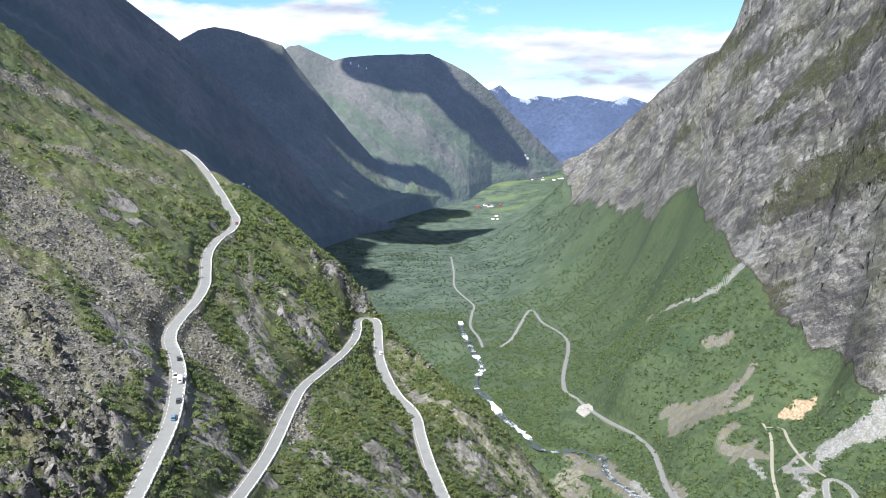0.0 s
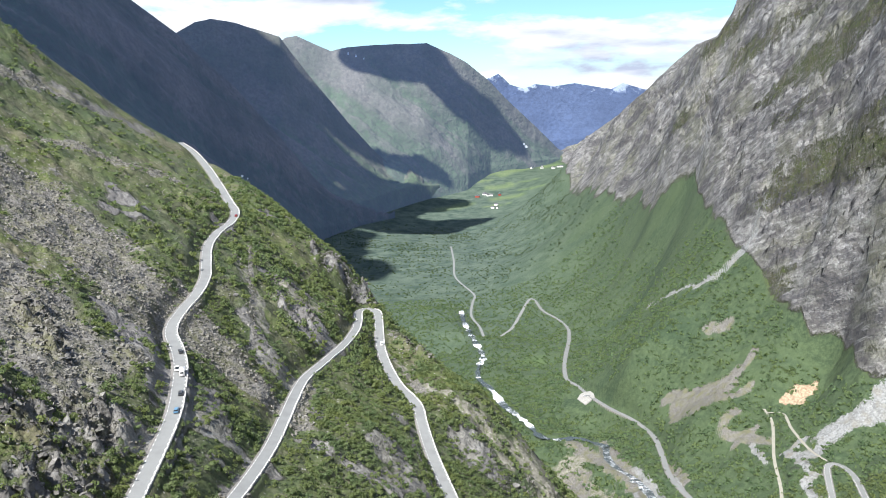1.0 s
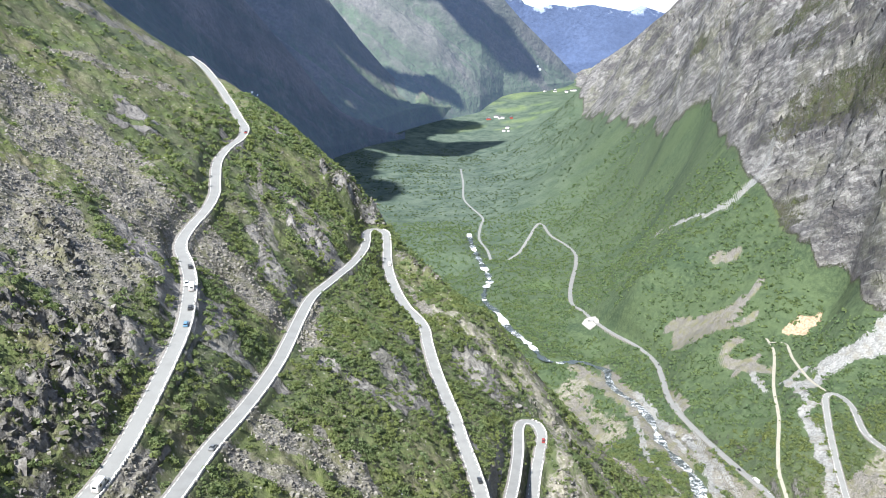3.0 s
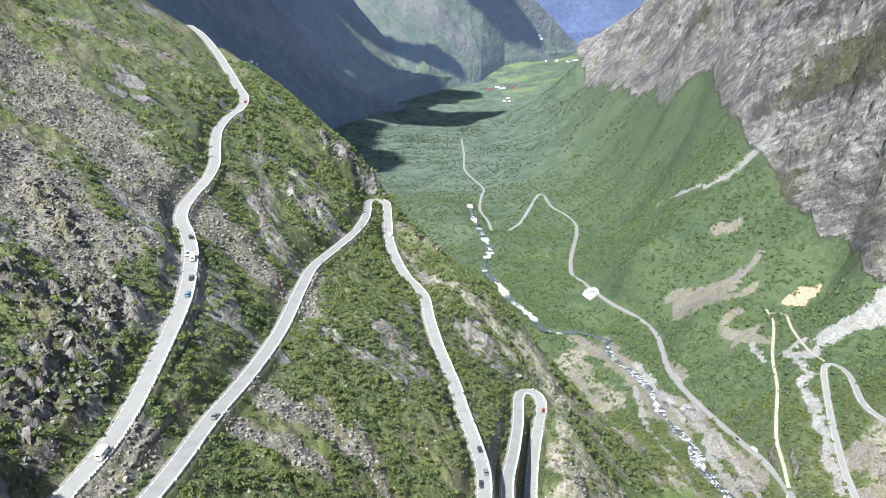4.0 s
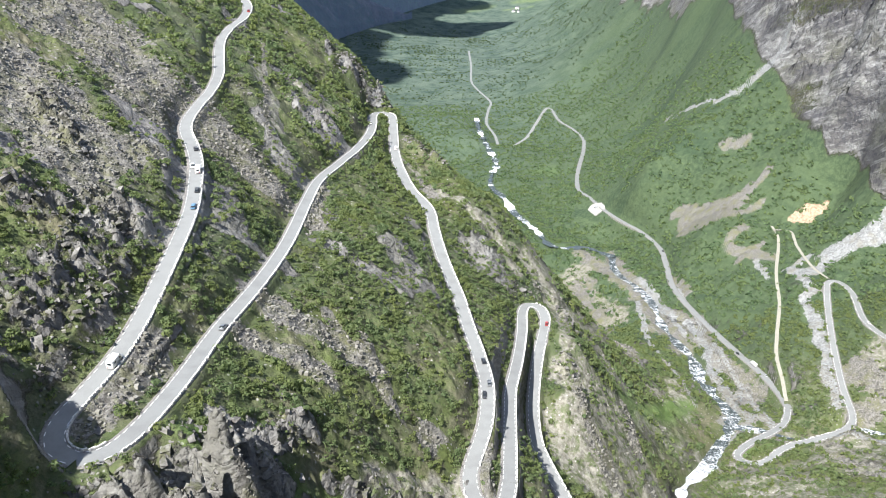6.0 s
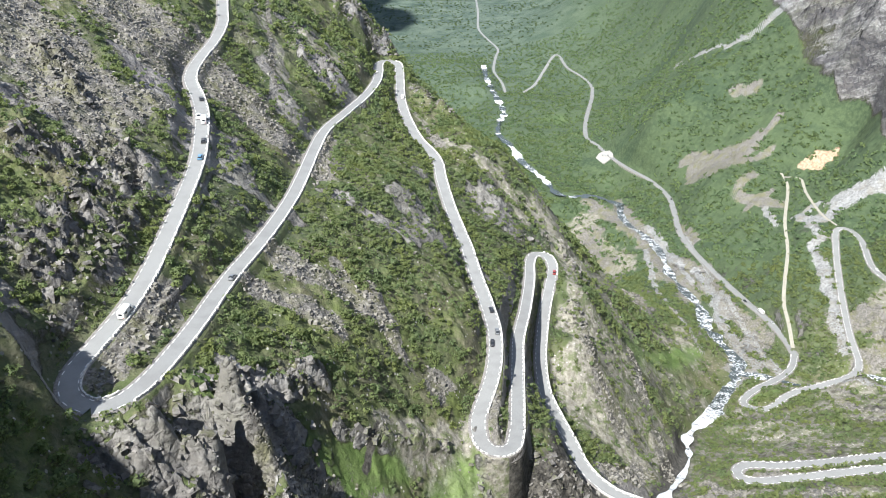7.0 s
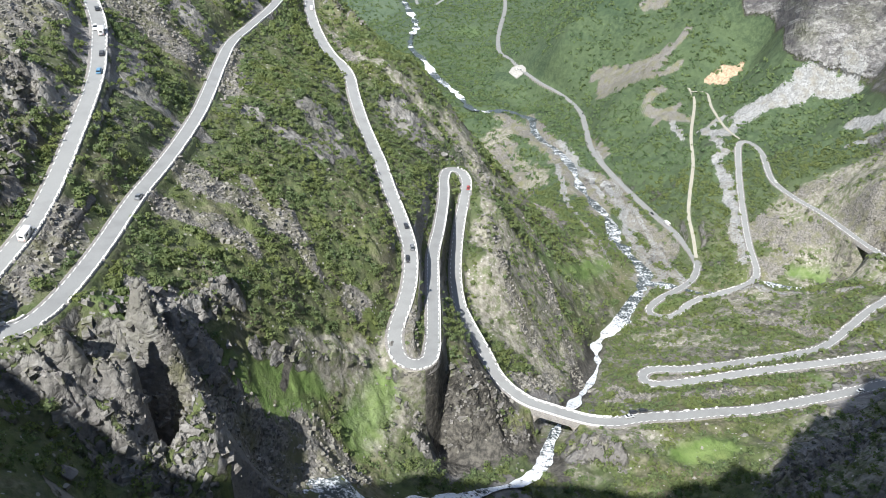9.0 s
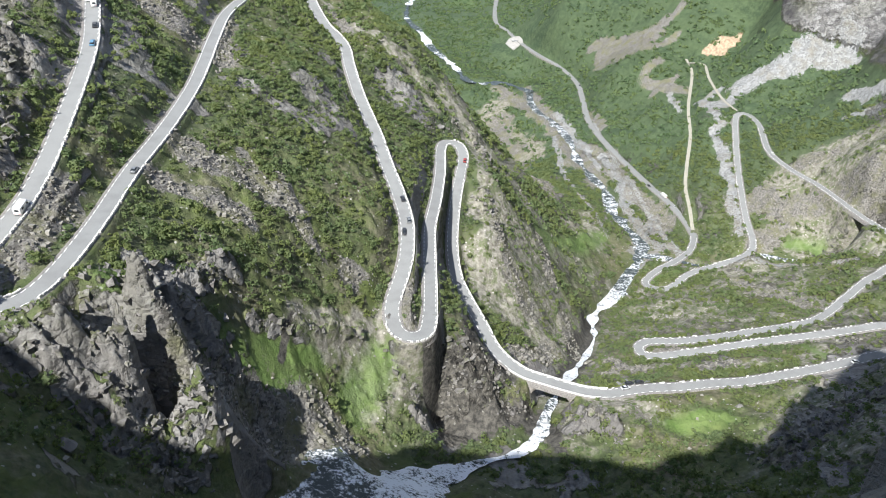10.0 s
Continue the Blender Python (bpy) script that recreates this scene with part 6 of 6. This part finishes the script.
def on_road(ob, key, x, y, lane=1.25, back=False):
    """Sets a vehicle on a road at the nearest point to x, y, in its lane."""
    line = road_line[key]
    t, side, run = along(line)
    i = int(np.hypot(line[:, 0] - x, line[:, 1] - y).argmin())
    d = -t[i] if back else t[i]
    s = np.array((d[1], -d[0]))
    p = line[i].copy()
    p[:2] += s * lane
    slope = (line[min(i + 2, len(line) - 1), 2] - line[max(i - 2, 0), 2]) / (run[min(i + 2, len(line) - 1)] - run[max(i - 2, 0)] + 1e-6) * (-1 if back else 1)
    return Matrix.Translation((p[0], p[1], p[2] + 0.035)) @ Matrix.Rotation(math.atan2(-d[0], d[1]), 4, "Z") @ Matrix.Rotation(math.atan(slope), 4, "X")


MODELS = {
    "van white": van("white camper van on the mountain road", CAR_WHITE),
    "van white2": van("small white delivery van on the mountain road", CAR_WHITE, 5.2, 2.2, "delivery_van"),
    "van bus": van("white minibus on the valley road", CAR_WHITE, 8.5, 2.9, "minibus"),
    "car white": car("white hatchback on the asphalt road", CAR_WHITE),
    "car black": car("black estate car on the asphalt road", CAR_BLACK, True),
    "car blue": car("blue estate car on the asphalt road", CAR_BLUE, True),
    "car grey": car("dark grey saloon car on the asphalt road", CAR_GREY),
    "car red": car("dark red hatchback on the asphalt road", CAR_RED),
    "car silver": car("silver hatchback on the asphalt road", CAR_SILVER),
}
placed = set()
for model, key, x, y, lane, back in (
        ("van white", "upper", -105, 333, 0.9, False),
        ("car white", "upper", -106, 337, 1.2, True),
        ("car black", "upper", -112, 354, 1.2, False),
        ("car black", "upper", -101, 314, 1.2, False),
        ("car blue", "upper", -98, 301, 1.0, False),
        ("car red", "upper", -141, 586, 1.2, False),
        ("van white", "upper", -94, 205, 1.3, False),
        ("car grey", "middle", -75, 245, 1.2, True),
        ("car white", "middle", -60, 591, 1.2, False),
        ("van white2", "spur", -44, 575, 1.2, False),
        ("car grey", "spur", 15, 321, 1.2, False),
        ("car black", "spur", 15, 313, 1.2, True),
        ("car red", "bridge", 51, 434, 1.2, False),
        ("car black", "spur", 12, 336, 1.2, False),
        ("van bus", "valley", 250, 637, 1.2, False),
        ("car silver", "valley", 253, 616, 1.2, False),
        ("car black", "valley", 245, 658, 1.2, True),
        ("car black", "lower_a", 111, 269, -3.6, False),
        ("car black", "lower_a", 115, 270, -3.6, False),
        ("car silver", "lower_a", 108, 268, -1.5, False),
        ("car white", "lower_a", 225, 297, 1.2, False),
        ("car white", "lower_c", 329, 624, 1.2, False),
        ("car black", "valley", 239, 934, 1.2, False),
):
    m = on_road(MODELS[model], key, x, y, lane, back)
    if model in placed:
        copy_thing(MODELS[model], m)
    else:
        MODELS[model].matrix_basis = m
        placed.add(model)


# ---- valley floor: car park, farm houses, town, snow patches ----
def patch(name, label, x, y, w, l, turn, mat, lift, cat, n=14, rough=0.25):
    """A flat patch laid on the ground, with an uneven outline."""
    a = np.linspace(0, 2 * np.pi, n, endpoint=False)
    rr = 1 + rough * np.random.default_rng(int(abs(x) + abs(y))).uniform(-1, 1, n)
    px, py = w * rr * np.cos(a), l * rr * np.sin(a)
    c, s = math.cos(turn), math.sin(turn)
    X, Y = x + px * c - py * s, y + px * s + py * c
    Z = ground_z(X, Y) + lift
    bm = bmesh.new()
    top = [bm.verts.new(v) for v in zip(X, Y, Z)]
    mid = bm.verts.new((x, y, float(ground_z(np.array([x]), np.array([y]))[0]) + lift))
    low = [bm.verts.new((v[0], v[1], v[2] - 1.5)) for v in zip(X, Y, Z)]
    for i in range(n):
        j = (i + 1) % n
        bm.faces.new((mid, top[i], top[j]))
        bm.faces.new((top[j], top[i], low[i], low[j]))
    me = bm_mesh(name, bm)
    me.materials.append(mat)
    return tagged(new(name, me), label, cat, kind="structure")


PALE = plain("pale_crushed_stone", (0.33, 0.32, 0.30), 0.95, vary=0.2, size=3)
SNOW = plain("old_snow", (0.84, 0.86, 0.88), 0.8, vary=0.08, size=6)
WALLS = [plain("white_boards", (0.74, 0.74, 0.71), 0.8), plain("red_boards", (0.30, 0.07, 0.05), 0.8), plain("ochre_boards", (0.50, 0.38, 0.20), 0.8)]
SLATE = plain("dark_roof", (0.10, 0.10, 0.11), 0.7)
PANE = plain("dark_pane", (0.03, 0.035, 0.045), 0.1)


def house(label, wall, w=8.0, l=11.0, h=5.0):
    root = tagged(new("house"), label, "house", "houses in the valley")
    bm = slab(-w / 2, w / 2, -l / 2, l / 2, -2.0, h, 0.0)
    part("wall", bm_mesh("wall", bm), wall, root)
    bm = bmesh.new()
    e = 0.6
    v = [bm.verts.new(p) for p in ((-w / 2 - e, -l / 2 - e, h - 0.2), (w / 2 + e, -l / 2 - e, h - 0.2), (0, -l / 2 - e, h + w * 0.42),
                                   (-w / 2 - e, l / 2 + e, h - 0.2), (w / 2 + e, l / 2 + e, h - 0.2), (0, l / 2 + e, h + w * 0.42))]
    for f in ((0, 1, 2), (5, 4, 3), (0, 2, 5, 3), (2, 1, 4, 5), (1, 0, 3, 4)):
        bm.faces.new([v[i] for i in f])
    part("roof", bm_mesh("roof", bm), SLATE, root)
    part("chimney", bm_mesh("chimney", slab(-0.4, 0.4, 1.0, 1.8, h + 1.5, h + w * 0.42 + 1.0, 0.0)), STONE, root)
    for sx in (-1, 1):
        for k in range(3):
            part("window", bm_mesh("window", slab(sx * w / 2 - 0.04, sx * w / 2 + 0.04, -l / 2 + 1.6 + k * 3.2, -l / 2 + 2.9 + k * 3.2, 1.2, 2.6, 0.0)), PANE, root)
    return root


homes = [house("white-painted wooden farmhouse in the green valley", WALLS[0], 9, 15, 6), house("red wooden barn in the green valley", WALLS[1], 11, 20, 6),
         house("ochre wooden farmhouse in the green valley", WALLS[2], 9, 13, 5)]
g = np.random.default_rng(77)
spots = []
# hamlets: middle, houses, spread
HAMLETS = [(197, 3892, 9, 22, 14), (230, 3674, 3, 8, 25), (572, 4291, 7, 30, 15), (471, 4380, 4, 30, 20), (697, 4560, 18, 42, 9), (-214, 3925, 3, 30, 20)]
patch("car_park", "pale gravel car park beside the valley road", 191, 1118, 11, 19, 0.1, PALE, 0.9, "car park", 9, 0.12)
patch("lay_by", "grey asphalt lay-by beside the road", 114, 279, 8, 3.4, 0.1, ASPHALT, 0.35, "lay-by", 10, 0.08)
park_z = float(ground_z(np.array([191.0]), np.array([1118.0]))[0]) + 0.9
for model, dx, dy, turn in (("car white", -3.2, 1.0, 0.3), ("car silver", 0.0, 0.4, 0.25), ("car grey", 3.2, -0.6, 0.35)):
    copy_thing(MODELS[model], Matrix.Translation((191 + dx, 1118 + dy, park_z)) @ Matrix.Rotation(turn, 4, "Z"))
for cx, cy, n, sx, sy in HAMLETS:
    for k in range(n):
        spots.append((cx + g.normal(0, sx), cy + g.normal(0, sy)))
for i, (x, y) in enumerate(spots):
    z = float(ground_z(np.array([x]), np.array([y]))[0])
    m = Matrix.Translation((x, y, z)) @ Matrix.Rotation(g.uniform(0, 3.1), 4, "Z")
    k = i if i < 3 else (0 if g.uniform() < 0.85 else int(g.integers(1, 3)))
    if i < 3:
        homes[i].matrix_basis = m
    else:
        copy_thing(homes[k], m)


# ---- the nearest guard stones, each one by itself ----
for i, (wall, origin, w, ang, k_len, k_hi) in enumerate(loose_parts[:300]):
    ob = new("guard_stone", guard_mesh[i % 6])
    ob.parent = wall
    ob.matrix_basis = Matrix.Translation(Vector(w - origin)) @ Matrix.Rotation(ang, 4, "Z") @ Matrix.Diagonal((k_len, 1, k_hi, 1))
